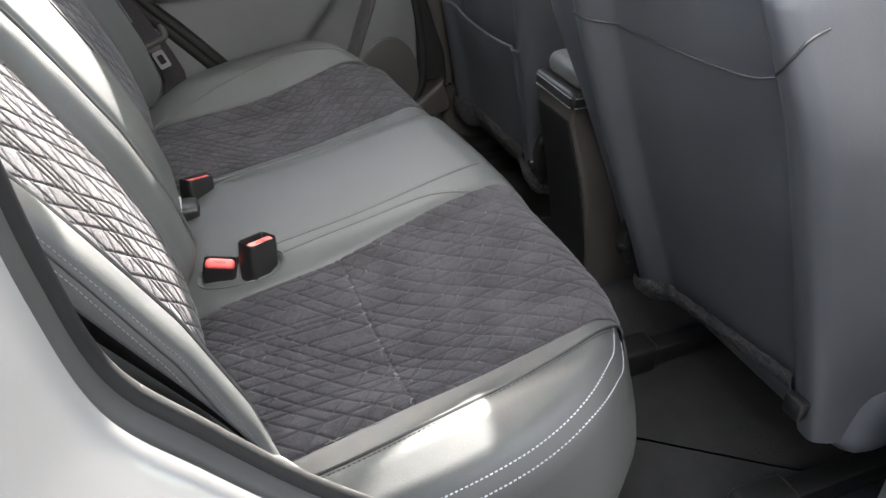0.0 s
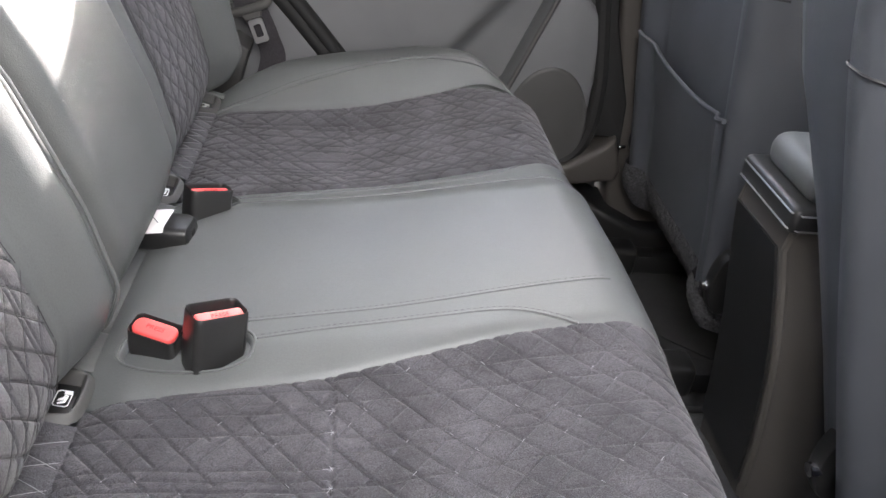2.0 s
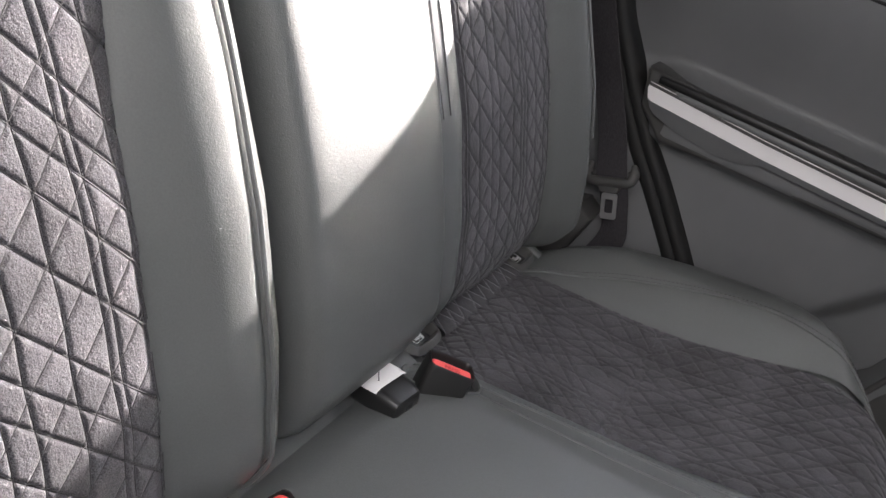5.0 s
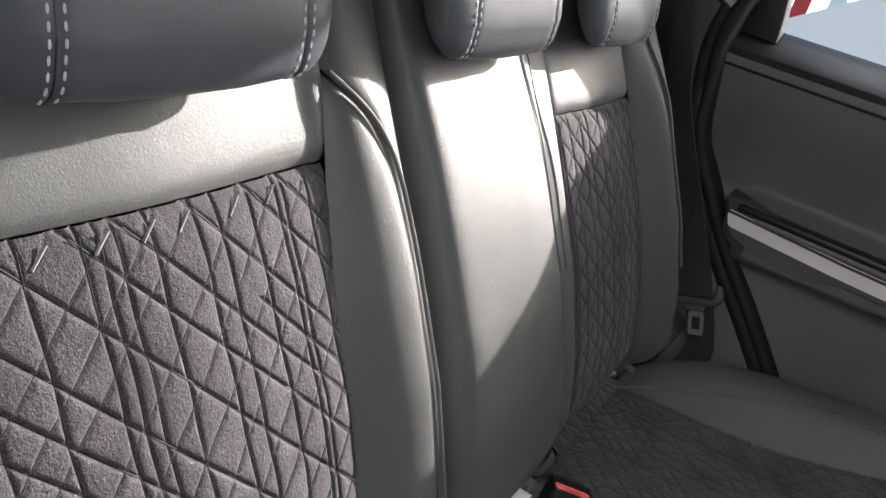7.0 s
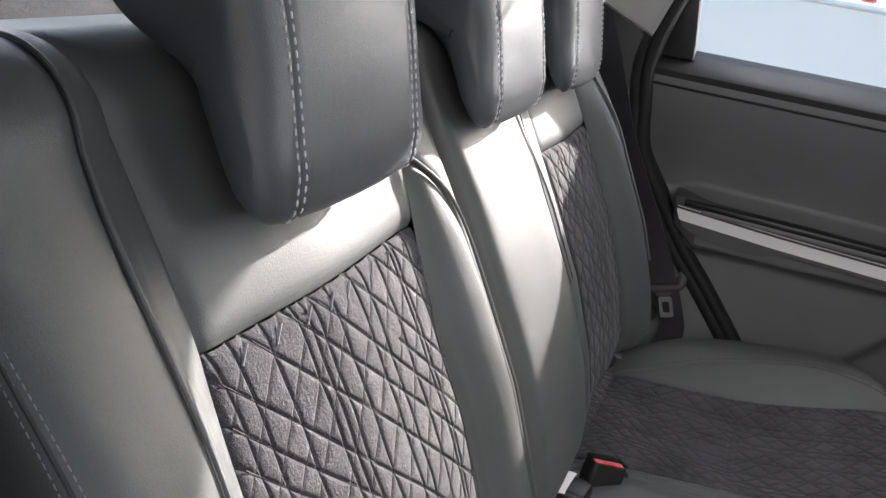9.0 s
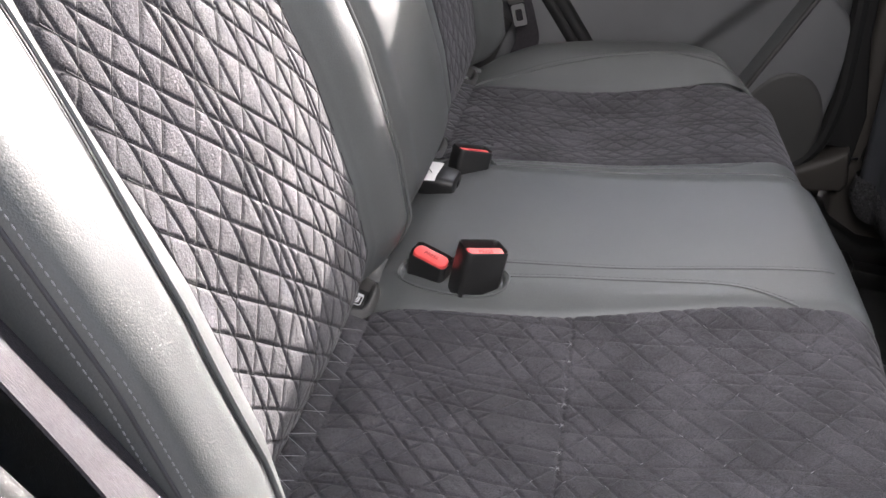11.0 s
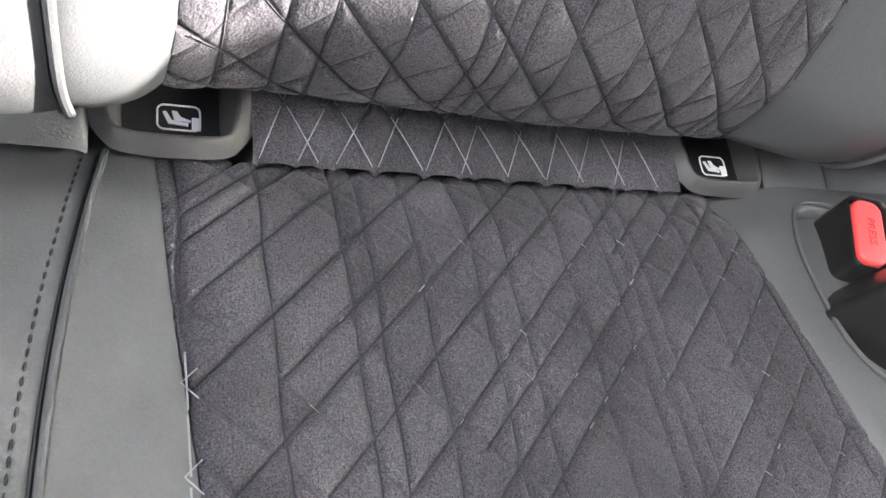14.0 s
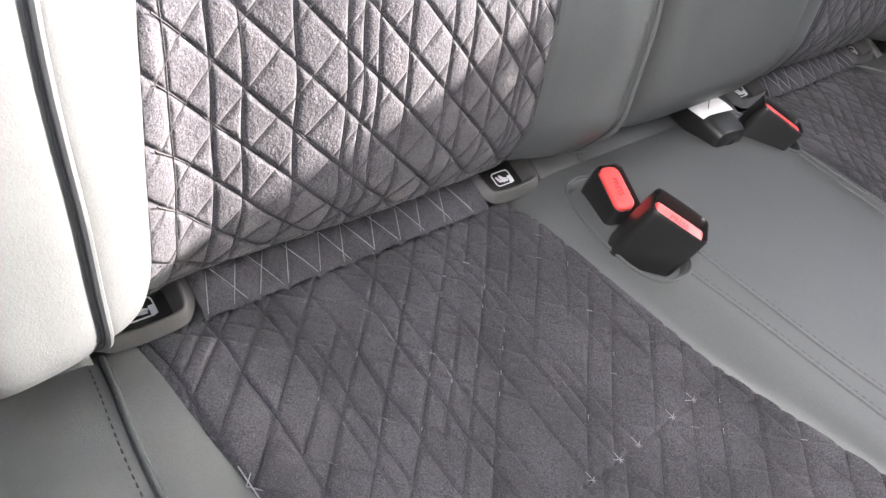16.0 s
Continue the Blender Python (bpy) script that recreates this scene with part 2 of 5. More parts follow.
BARRED = surface("barrier_red", (0.55, 0.04, 0.04), 0.5)
DARKWALL = surface("blocker_grey", (0.15, 0.15, 0.15), 0.9, grain=((40, 0.004),), blotch=0.2, blotch_scale=2)

# ---- rear bench: forms shared by its panels ----
def ev(knots, x):
    """A smooth function through (x, y) knots."""
    k = np.array(knots, float)
    x = np.asarray(x, float)
    xs = np.linspace(k[0, 0], k[-1, 0], 400)
    ys = np.interp(xs, k[:, 0], k[:, 1])
    w = max(3, int(400 / (len(k) * 3)) | 1)
    pad = np.pad(ys, w // 2, mode="reflect", reflect_type="odd")
    ys = np.convolve(pad, np.ones(w) / w, "valid")
    return np.interp(x, xs, ys)


FRONT = [(-0.66, 0.40), (-0.455, 0.522), (-0.39, 0.538), (-0.28, 0.542), (0, 0.538), (0.22, 0.524), (0.37, 0.519), (0.44, 0.518), (0.66, 0.40)]
NEAR_OUT = [(-0.03, -0.605), (0.05, -0.615), (0.12, -0.624), (0.23, -0.636), (0.32, -0.630), (0.40, -0.602), (0.462, -0.552), (0.503, -0.495), (0.525, -0.455)]
FAR_OUT = [(-0.03, 0.560), (0.05, 0.588), (0.116, 0.610), (0.226, 0.642), (0.343, 0.64), (0.415, 0.602), (0.468, 0.548), (0.503, 0.490), (0.520, 0.445)]
NEAR_PIPE = [(0.02, -0.508), (0.11, -0.520), (0.20, -0.524), (0.30, -0.520), (0.37, -0.511), (0.44, -0.494), (0.518, -0.458)]
FAR_PIPE = [(0.02, 0.466), (0.10, 0.495), (0.191, 0.524), (0.319, 0.550), (0.42, 0.525), (0.47, 0.498), (0.513, 0.447)]
NEAR_SO = [(0.02, -0.488), (0.10, -0.484), (0.23, -0.473), (0.35, -0.470), (0.46, -0.464), (0.522, -0.455)]
NEAR_SI = [(0.02, -0.176), (0.12, -0.170), (0.223, -0.164), (0.298, -0.150), (0.393, -0.136), (0.46, -0.133), (0.545, -0.132)]
FAR_SI = [(0.02, 0.190), (0.08, 0.190), (0.226, 0.204), (0.448, 0.210), (0.53, 0.222)]
FAR_SO = [(0.02, 0.463), (0.215, 0.458), (0.35, 0.476), (0.44, 0.486), (0.518, 0.445)]


def cushion_top(u, y):
    a = np.abs(y)
    w = 0.002 + 0.012 * soft(u, 0.25, 0.48) - 0.010 * (1 - soft(u, 0.0, 0.06))
    w = w + 0.013 * (1 - soft(a, 0.12, 0.185))
    w = w - 0.018 * soft(a, 0.16, 0.28) * (1 - soft(a, 0.38, 0.475)) * np.exp(-(((u - 0.24) / 0.14) ** 2))
    w = w + 0.036 * soft(a, 0.465, 0.56) * np.where(y < 0, soft(u, 0.0, 0.30), soft(u, -0.02, 0.14))
    d = np.clip(ev(FRONT, y) - u, 0, 0.055)
    r = 0.055
    return w - (r - np.sqrt(np.maximum(r * r - (r - d) ** 2, 0)))


def edge(d, drop=0.006, soft_in=0.006):
    """How far a panel dips to its seam, d metres from it."""
    return -drop * np.exp(-d / soft_in)


def plan_panel(left, right, u0, u1, nu, nv, quilt=None, outline=False, tuck=(True, True), drop=0.004):
    """A panel of the cushion between two lines of its plan."""
    s = np.linspace(0, 1, nu)[:, None]
    v = np.linspace(0, 1, nv)[None, :]
    if outline:
        L, R = left(s[:, 0]), right(s[:, 0])
        u = L[:, :1] * (1 - v) + R[:, :1] * v
        y = L[:, 1:] * (1 - v) + R[:, 1:] * v
        wide = np.linalg.norm(L - R, axis=1)[:, None]
    else:
        yl, yr = left(u0 + (u1 - u0) * s), right(u0 + (u1 - u0) * s)
        y = yl * (1 - v) + yr * v
        u = u0 + (np.minimum(ev(FRONT, y) - 0.0005, u1 + 0.2) - u0) * s
        wide = np.abs(yl - yr)
    w = cushion_top(u, y)
    if tuck[0]:
        w = w + edge(v * wide, drop)
    if tuck[1]:
        if outline:
            d = np.clip((1 - v) * wide, 0, 0.045)
            w = w - (0.045 - np.sqrt(np.maximum(0.045**2 - (0.045 - d) ** 2, 0))) * soft(s, -0.2, 0.15)
        else:
            w = w + edge((1 - v) * wide, drop)
    if quilt is not None:
        w = w + quilt(u, y)
    return grid(np.stack([u, y, w], -1))


def quilting(p0, p1, q0, q1, seed, seam=None, depth=0.0018, lines=None, wide=1.0, third=0.6, puff=0.0013):
    """Stitched lines of a padded panel: straight ones and two slanting families, irregularly spaced."""
    rng = np.random.RandomState(seed)
    fam = []
    if lines is None:
        gaps = [0.034, 0.012, 0.023, 0.028, 0.017, 0.031, 0.013, 0.026, 0.020]
        lines = [[], [], []]
        x, k = q0 + 0.03, rng.randint(9)
        while x < q1 - 0.006:
            lines[0].append(x)
            x += gaps[k % 9] * wide
            k += 1
        for kind, lo, hi in ((1, p0 + q0, p1 + q1), (2, q0 - p1, q1 - p0)):
            x = lo + 0.01
            while x < hi:
                lines[kind].append(x)
                x += rng.choice([0.026, 0.033, 0.036, 0.040, 0.018, 0.046]) * wide
    for kind in range(3):
        for row in lines[kind]:
            x, a, b = row if isinstance(row, tuple) else (row, -1.0, 2.0)
            fam.append((kind, x, (0.9, 1.0, third)[kind], rng.uniform(0, 6), a, b))

    def relief(p, q):
        best = np.full(np.shape(p), 1.0)
        cut = np.zeros(np.shape(p))
        wob = 0.0006 * np.sin(p * 90 + q * 40)
        for kind, x, amount, ph, a, b in fam:
            if kind == 0:
                d = np.abs(q - x + wob)
                along = p
            elif kind == 1:
                d = np.abs(q + p - x + wob) / 1.414
                along = q - p
            else:
                d = np.abs(q - p - x + wob) / 1.414
                along = q + p
            live = amount * soft(p, a - 0.003, a) * (1 - soft(p, b, b + 0.003)) * (0.65 + 0.35 * soft(np.sin(along * 23 + ph * 3 + x * 200), -1.0, -0.93))
            best = np.minimum(best, d + 0.004 * (1 - live))
            cut = np.maximum(cut, live * np.exp(-((d / 0.0012) ** 2)))
        out = -depth * cut + puff * (1 - np.exp(-best / 0.0050))
        if seam is not None:
            out = out - 0.0022 * np.exp(-(((p - seam) / 0.0022) ** 2))
        return out

    relief.fam, relief.span = fam, (p0, p1)
    return relief


def furrow_lines(q, inside, place, r=0.0005):
    """Dark tubes that put shade into the furrows of a quilted panel, as one shape."""
    out = []
    p = np.arange(q.span[0], q.span[1], 0.003)
    for kind, x, amount, ph, a, b in q.fam:
        y = x + 0 * p if kind == 0 else (x - p if kind == 1 else x + p)
        y = y - 0.0006 * np.sin(p * 90 + y * 40)
        ok = inside(p, y) & (p > a) & (p < b)
        run = []
        for i in range(len(p) + 1):
            if i < len(p) and ok[i]:
                run.append(i)
            else:
                if len(run) > 3:
                    out.append(tube(place(p[run], y[run]), r * amount, 4))
                run = []
    return join(*out)


def on_cushion(pts, lift=0.0):
    p = np.array(pts, float)
    return np.column_stack([p[:, 0], p[:, 1], cushion_top(p[:, 0], p[:, 1]) + lift])


# ---- rear bench cushion ----
bench = thing("rear_bench_cushion", label="dark grey leather bench cushion with two quilted black suede seats", category="car seat", m=SEAT)
BACK_HALF = (0.0, 0.235)
NEAR_LINES = [[-0.480, -0.446, -0.411, -0.399, -0.376, -0.348, -0.330, -0.297, -0.272, -0.262, -0.252, -0.219, -0.198, -0.176, -0.150],
              [-0.433, -0.421, -0.406, -0.376, -0.340, (-0.310, 0.068, 0.135), -0.287, -0.253, -0.219, (-0.198, 0.02, 0.068), (-0.198, 0.096, 0.164), -0.176, (-0.152, 0.02, 0.098), (-0.152, 0.116, 0.235),
               (-0.120, 0.05, 0.144), (-0.088, 0.083, 0.135), (-0.065, 0.12, 0.235), (-0.040, 0.14, 0.235), (-0.001, 0.17, 0.235), 0.030, 0.062, 0.081],
              [-0.700, -0.672, -0.643, -0.616, -0.581, (-0.524, 0.09, 0.20), (-0.488, 0.02, 0.07), -0.468, -0.445, -0.417, (-0.395, 0.06, 0.20), -0.373, -0.348, (-0.322, 0.02, 0.09), -0.290, -0.255, -0.222]]
FRONT_LINES = [[-0.462, -0.437, -0.402, -0.385, -0.352, -0.338, -0.305, -0.270, -0.238, -0.224, -0.190, -0.165],
               [-0.236, -0.212, -0.180, -0.146, -0.121, -0.086, -0.052, -0.030, 0.004, 0.036, 0.062, 0.098, 0.136, 0.172, 0.200, 0.238, 0.276, 0.310, 0.345, 0.380],
               [-0.985, -0.950, -0.915, -0.880, -0.848, -0.815, -0.775, -0.742, -0.706, -0.672, -0.640, -0.604, -0.566, -0.530, -0.498, -0.462, -0.430, -0.395]]
NEAR_LINES = [[x if isinstance(x, tuple) else (x, *BACK_HALF) for x in a] + [(x, 0.235, 0.60) for x in b] for a, b in zip(NEAR_LINES, FRONT_LINES)]
near_q = quilting(0.02, 0.54, -0.49, -0.13, 3, seam=0.235, lines=NEAR_LINES, third=0.50, depth=0.0024, puff=0.0018)


def mirrored(lines):
    """The same quilting on the other side of the car."""
    flip = lambda row: (-row[0], *row[1:]) if isinstance(row, tuple) else -row
    return [[flip(x) for x in lines[0]], [flip(x) for x in lines[2]], [flip(x) for x in lines[1]]]


far_q = quilting(0.02, 0.54, 0.18, 0.49, 8, seam=0.225, depth=0.0029, lines=mirrored(NEAR_LINES), third=0.75, puff=0.0016)
part("suede_panel", plan_panel(lambda u: ev(NEAR_SO, u), lambda u: ev(NEAR_SI, u), 0.02, 0.545, 500, 340, near_q), SUEDE, bench, "black quilted suede seat panel", SEAT, sharp=0)
part("suede_panel", plan_panel(lambda u: ev(FAR_SI, u), lambda u: ev(FAR_SO, u), 0.02, 0.53, 420, 260, far_q), SUEDE, bench, "black quilted suede seat panel", SEAT, sharp=0)
for q, lo, hi in ((near_q, NEAR_SO, NEAR_SI), (far_q, FAR_SI, FAR_SO)):
    th = part("thread_and_shade", furrow_lines(q, lambda u, y: (y > ev(lo, u) + 0.004) & (y < ev(hi, u) - 0.004) & (u > 0.024) & (u < ev(FRONT, y) - 0.006),
              lambda u, y: np.column_stack([u, y, cushion_top(u, y) + q(u, y) + 0.0005]), 0.0005 if q is far_q else 0.0003), FURROWDARK, bench, "dark quilting lines, coloured for the shade in the furrows", SEAT)
    tagged(th, kind="stuff")
WELLS = ((0.100, -0.123, 0.060, 0.028, -0.08), (0.064, 0.150, 0.040, 0.030, 0.5))


def wells(u, y):
    """The hollows in which the buckles stand."""
    out = np.zeros(np.shape(u))
    for u0, y0, a, b, turn in WELLS:
        p, q = (u - u0) * math.cos(turn) + (y - y0) * math.sin(turn), (y - y0) * math.cos(turn) - (u - u0) * math.sin(turn)
        r = (np.abs(p / a) ** 2.6 + np.abs(q / b) ** 2.6) ** (1 / 2.6)
        out = np.maximum(out, 0.018 * (1 - soft(r, 0.86, 1.0)) - 0.0016 * np.exp(-(((r - 1.06) / 0.07) ** 2)))
    return -out


part("centre_panel", plan_panel(lambda u: ev(NEAR_SI, u), lambda u: ev(FAR_SI, u), 0.02, 0.545, 260, 180, wells), LEATHER, bench, "smooth grey leather centre panel", SEAT, sharp=0)


def along(knots):
    c = spline([(u, y) for u, y in knots], 120)
    d = np.concatenate([[0], np.cumsum(np.linalg.norm(np.diff(c, axis=0), axis=1))])
    d /= d[-1]
    return lambda s: np.column_stack([np.interp(s, d, c[:, 0]), np.interp(s, d, c[:, 1])])


for so, pipe, out in ((NEAR_SO, NEAR_PIPE, NEAR_OUT), (FAR_SO, FAR_PIPE, FAR_OUT)):
    sgn = 1 if out is FAR_OUT else -1
    part("side_strip", plan_panel(along(so), along(pipe), 0, 1, 90, 12, outline=True, tuck=(True, False), drop=0.002), LEATHER, bench, "", SEAT, sharp=0)
    part("bolster", plan_panel(along(pipe), along(out), 0, 1, 90, 40, outline=True, drop=0.0015), LEATHER, bench, "rounded grey leather side bolster", SEAT, sharp=0)
    part("piping", tube(on_cushion(along(pipe)(np.linspace(0.0, 1, 90)), 0.0005), 0.0016, 8), LEATHER, bench, "", SEAT)
    # dark tube along the seam puts in the shade of its gap
    part("seam_gap_shade", tube(on_cushion(along(pipe)(np.linspace(0.0, 1, 90)) + [0, sgn * 0.0026], -0.0004), 0.0007, 6), THREADSHADE, bench, "dark seam", SEAT)
    part("seam", dashes(on_cushion(along(pipe)(np.linspace(0.0, 1, 90)) + [0, sgn * 0.0085], 0.0001), 0.0058, 0.62, 0.0006), THREADSHADE, bench, "", SEAT)

# padding under the covers
uu = np.linspace(-0.03, 0.512, 80)[:, None]
vv = np.linspace(0, 1, 120)[None, :]
yn, yf = ev(NEAR_OUT, uu) + 0.012, ev(FAR_OUT, uu) - 0.012
yy = yn * (1 - vv) + yf * vv
dd = np.clip(np.minimum(yy - yn, yf - yy) + 0.012, 0, 0.045)
ww = cushion_top(uu, yy) - 0.0075 - (0.045 - np.sqrt(np.maximum(0.045**2 - (0.045 - dd) ** 2, 0)))
part("padding", grid(np.stack([uu + 0 * vv, yy, ww], -1)), LEATHER, bench, "", SEAT, sharp=0)

# the skirt below the rim
rim = np.vstack([along(NEAR_OUT)(np.linspace(0, 1, 60)), np.column_stack([ev(FRONT, np.linspace(-0.45, 0.44, 60)), np.linspace(-0.45, 0.44, 60)]), along(FAR_OUT)(np.linspace(1, 0, 60))])
top = cushion_top(rim[:, 0] - 0.0006, rim[:, 1])
top[:60] -= 0.045 * soft(np.linspace(0, 1, 60), -0.2, 0.15)
top[-60:] -= 0.045 * soft(np.linspace(1, 0, 60), -0.2, 0.15)
rows = []
for k in np.linspace(0, 1, 12):
    inward = 0.012 * math.sin(k * math.pi) - 0.035 * max(0, k - 0.5)
    rows.append(np.column_stack([rim[:, 0] + inward, rim[:, 1] * (1 + 0.6 * inward), top * (1 - k) + (-0.24) * k]))
part("skirt", grid(np.stack(rows, 0)), LEATHER, bench, "grey leather front and side of the cushion", SEAT, sharp=0)
under = rows[-1]
part("base", prism([(p[0], p[1]) for p in under[::3]], 2, -0.245, -0.235), BLACK, bench, "", SEAT)

# twin rows of pale stitching round the outer front corner
corner = np.vstack([along(NEAR_OUT)(np.linspace(0.30, 1, 80))])
for off, lift in ((0.017, 0.0), (0.006, 0.0)):
    n = np.gradient(corner, axis=0)
    n = np.column_stack([-n[:, 1], n[:, 0]]) / np.linalg.norm(n, axis=1)[:, None]
    c = corner + n * off
    d = off
    w = cushion_top(c[:, 0], c[:, 1]) - (0.045 - math.sqrt(max(0.045**2 - (0.045 - d) ** 2, 0))) + 0.0006
    part("stitching", dashes(np.column_stack([c, w]), 0.0055, 0.66, 0.0010), THREAD, bench, "pale grey double stitching", SEAT)

# creases sewn into the centre panel
for knots in ([(0.16, -0.118), (0.241, -0.108), (0.33, -0.104), (0.40, -0.108), (0.455, -0.135)], [(0.15, -0.091), (0.306, -0.081), (0.50, -0.069)],
              [(0.10, 0.172), (0.25, 0.186), (0.40, 0.188), (0.45, 0.206)], [(0.10, 0.150), (0.30, 0.158), (0.50, 0.165)]):
    c = spline(knots, 60)
    part("crease", tube(on_cushion(c, 0.0), 0.0013, 8), LEATHER, bench, "", SEAT)
    part("seam", dashes(on_cushion(c + [0, 0.005], 0.0), 0.006, 0.6, 0.0003), DARKTHREAD, bench, "", SEAT)

rows = []
for y, p0, p1 in NEAR_LINES[0][1:-1]:
    for du, dy in ((0.007, 0.0), (0.004, 0.006), (0.004, -0.006)):
        if (y * 1000) % 3 < 0.5 and y + 0.010 < ev(NEAR_SI, 0.235):
            rows.append(tube(on_cushion([(0.235 - du, y - dy), (0.235 + du * 0.3, y + dy * 0.3)], -0.0010), 0.00025, 5))
for u0, u1 in ((0.125, 0.148), (0.150, 0.172), (0.176, 0.205)):
    rows.append(tube(on_cushion([(u0, -0.4802), (u1, -0.4800)], 0.0002), 0.0004, 5))
for u, y in ((0.137, -0.482), (0.172, -0.482)):
    for du, dy in ((0.006, 0.006), (-0.006, 0.006)):
        rows.append(tube(on_cushion([(u, y), (u + du, y + dy)], -0.0006), 0.0003, 5))
rng = np.random.RandomState(4)
for b, b0, b1 in NEAR_LINES[1]:
    for c, c0, c1 in NEAR_LINES[2]:
        u, y = (b - c) / 2, (b + c) / 2
        if max(b0, c0, 0.05) < u < min(b1, c1, 0.50) and ev(NEAR_SO, u) + 0.012 < y < ev(NEAR_SI, u) - 0.012 and rng.rand() < 0.45:
            k = rng.choice([-1, 1]) * rng.uniform(0.0008, 0.0018)
            rows.append(tube(on_cushion([(u - abs(k), y + k), (u + abs(k), y - k)], -0.0004), 0.00025, 5))
tagged(part("stitching", join(*rows), PALETHREAD, bench, "pale thread ends on the seam", SEAT), kind="stuff")

# the flap that fills the gap at the back
ISO = [-0.481, -0.172, 0.200, 0.477]


def flap(y, k):
    """A point of the flap: k from its front edge (0) to its back edge (1)."""
    y, k = np.broadcast_arrays(np.asarray(y, float), np.asarray(k, float))
    u = 0.027 - 0.062 * k
    w = 0.003 + 0.003 * np.sin(np.pi * k) + 0.016 * k
    return np.stack([u, y, w], -1)


FLAP_LINES = []
for y0, y1 in ((ISO[0], ISO[1]), (ISO[2], ISO[3])):
    rng = np.random.RandomState(int(100 + y0 * 100))
    FLAP_LINES.append([])
    for slant, step in ((0.034, 0.025), (-0.034, 0.024)):
        y = y0 + 0.042 + rng.uniform(0, 0.010)
        while y < y1 - 0.040:
            FLAP_LINES[-1].append((y, slant * rng.uniform(0.75, 1.1)))
            y += step * rng.uniform(0.6, 1.3)

for y0, y1, mat, label in ((-0.60, ISO[0] - 0.034, LEATHER, ""), (ISO[0] + 0.034, ISO[1] - 0.034, SUEDE, "quilted suede flap"), (ISO[1] + 0.034, -0.084, LEATHER, ""), (-0.083, ISO[2] - 0.034, LEATHER, ""), (ISO[2] + 0.034, ISO[3] - 0.034, SUEDE, "quilted suede flap"), (ISO[3] + 0.034, 0.53, LEATHER, "")):
    n = max(8, int((y1 - y0) / (0.0008 if mat is SUEDE else 0.0022)))
    yy, kk = np.meshgrid(np.linspace(y0, y1, n), np.linspace(0, 1, 30))
    p = flap(yy, kk)
    if mat is SUEDE:
        for c, slant in FLAP_LINES[y0 > 0]:
            p[..., 2] -= 0.0024 * np.exp(-(np.abs(yy - c - slant * (kk - 0.5)) / 0.0022) ** 1.3)
    else:
        p[..., 2] += edge(np.minimum(yy - y0, y1 - yy), 0.003, 0.003)
    part("flap", grid(p), mat, bench, label, SEAT, sharp=0)
for side in range(2):
    rows = []
    for c, slant in FLAP_LINES[side]:
        for k0, k1 in ((0.04, 0.46), (0.52, 0.94)):
            k = np.linspace(k0, k1, 8)
            p = flap(c + slant * (k - 0.5), k)
            p[:, 2] -= 0.0014
            rows.append(tube(p, [0.0002, 0.0003, 0.00034, 0.00034, 0.00034, 0.00034, 0.0003, 0.0002], 5))
    tagged(part("stitching", join(*rows), PALETHREAD, bench, "pale crossing stitches", SEAT), kind="stuff")


def rounded(w, h, r, n=6):
    out = []
    for cx, cy, a0 in ((w / 2 - r, h / 2 - r, 0), (-w / 2 + r, h / 2 - r, 90), (-w / 2 + r, -h / 2 + r, 180), (w / 2 - r, -h / 2 + r, 270)):
        for k in range(n + 1):
            a = radians(a0 + 90 * k / n)
            out.append((cx + r * math.cos(a), cy + r * math.sin(a)))
    return out


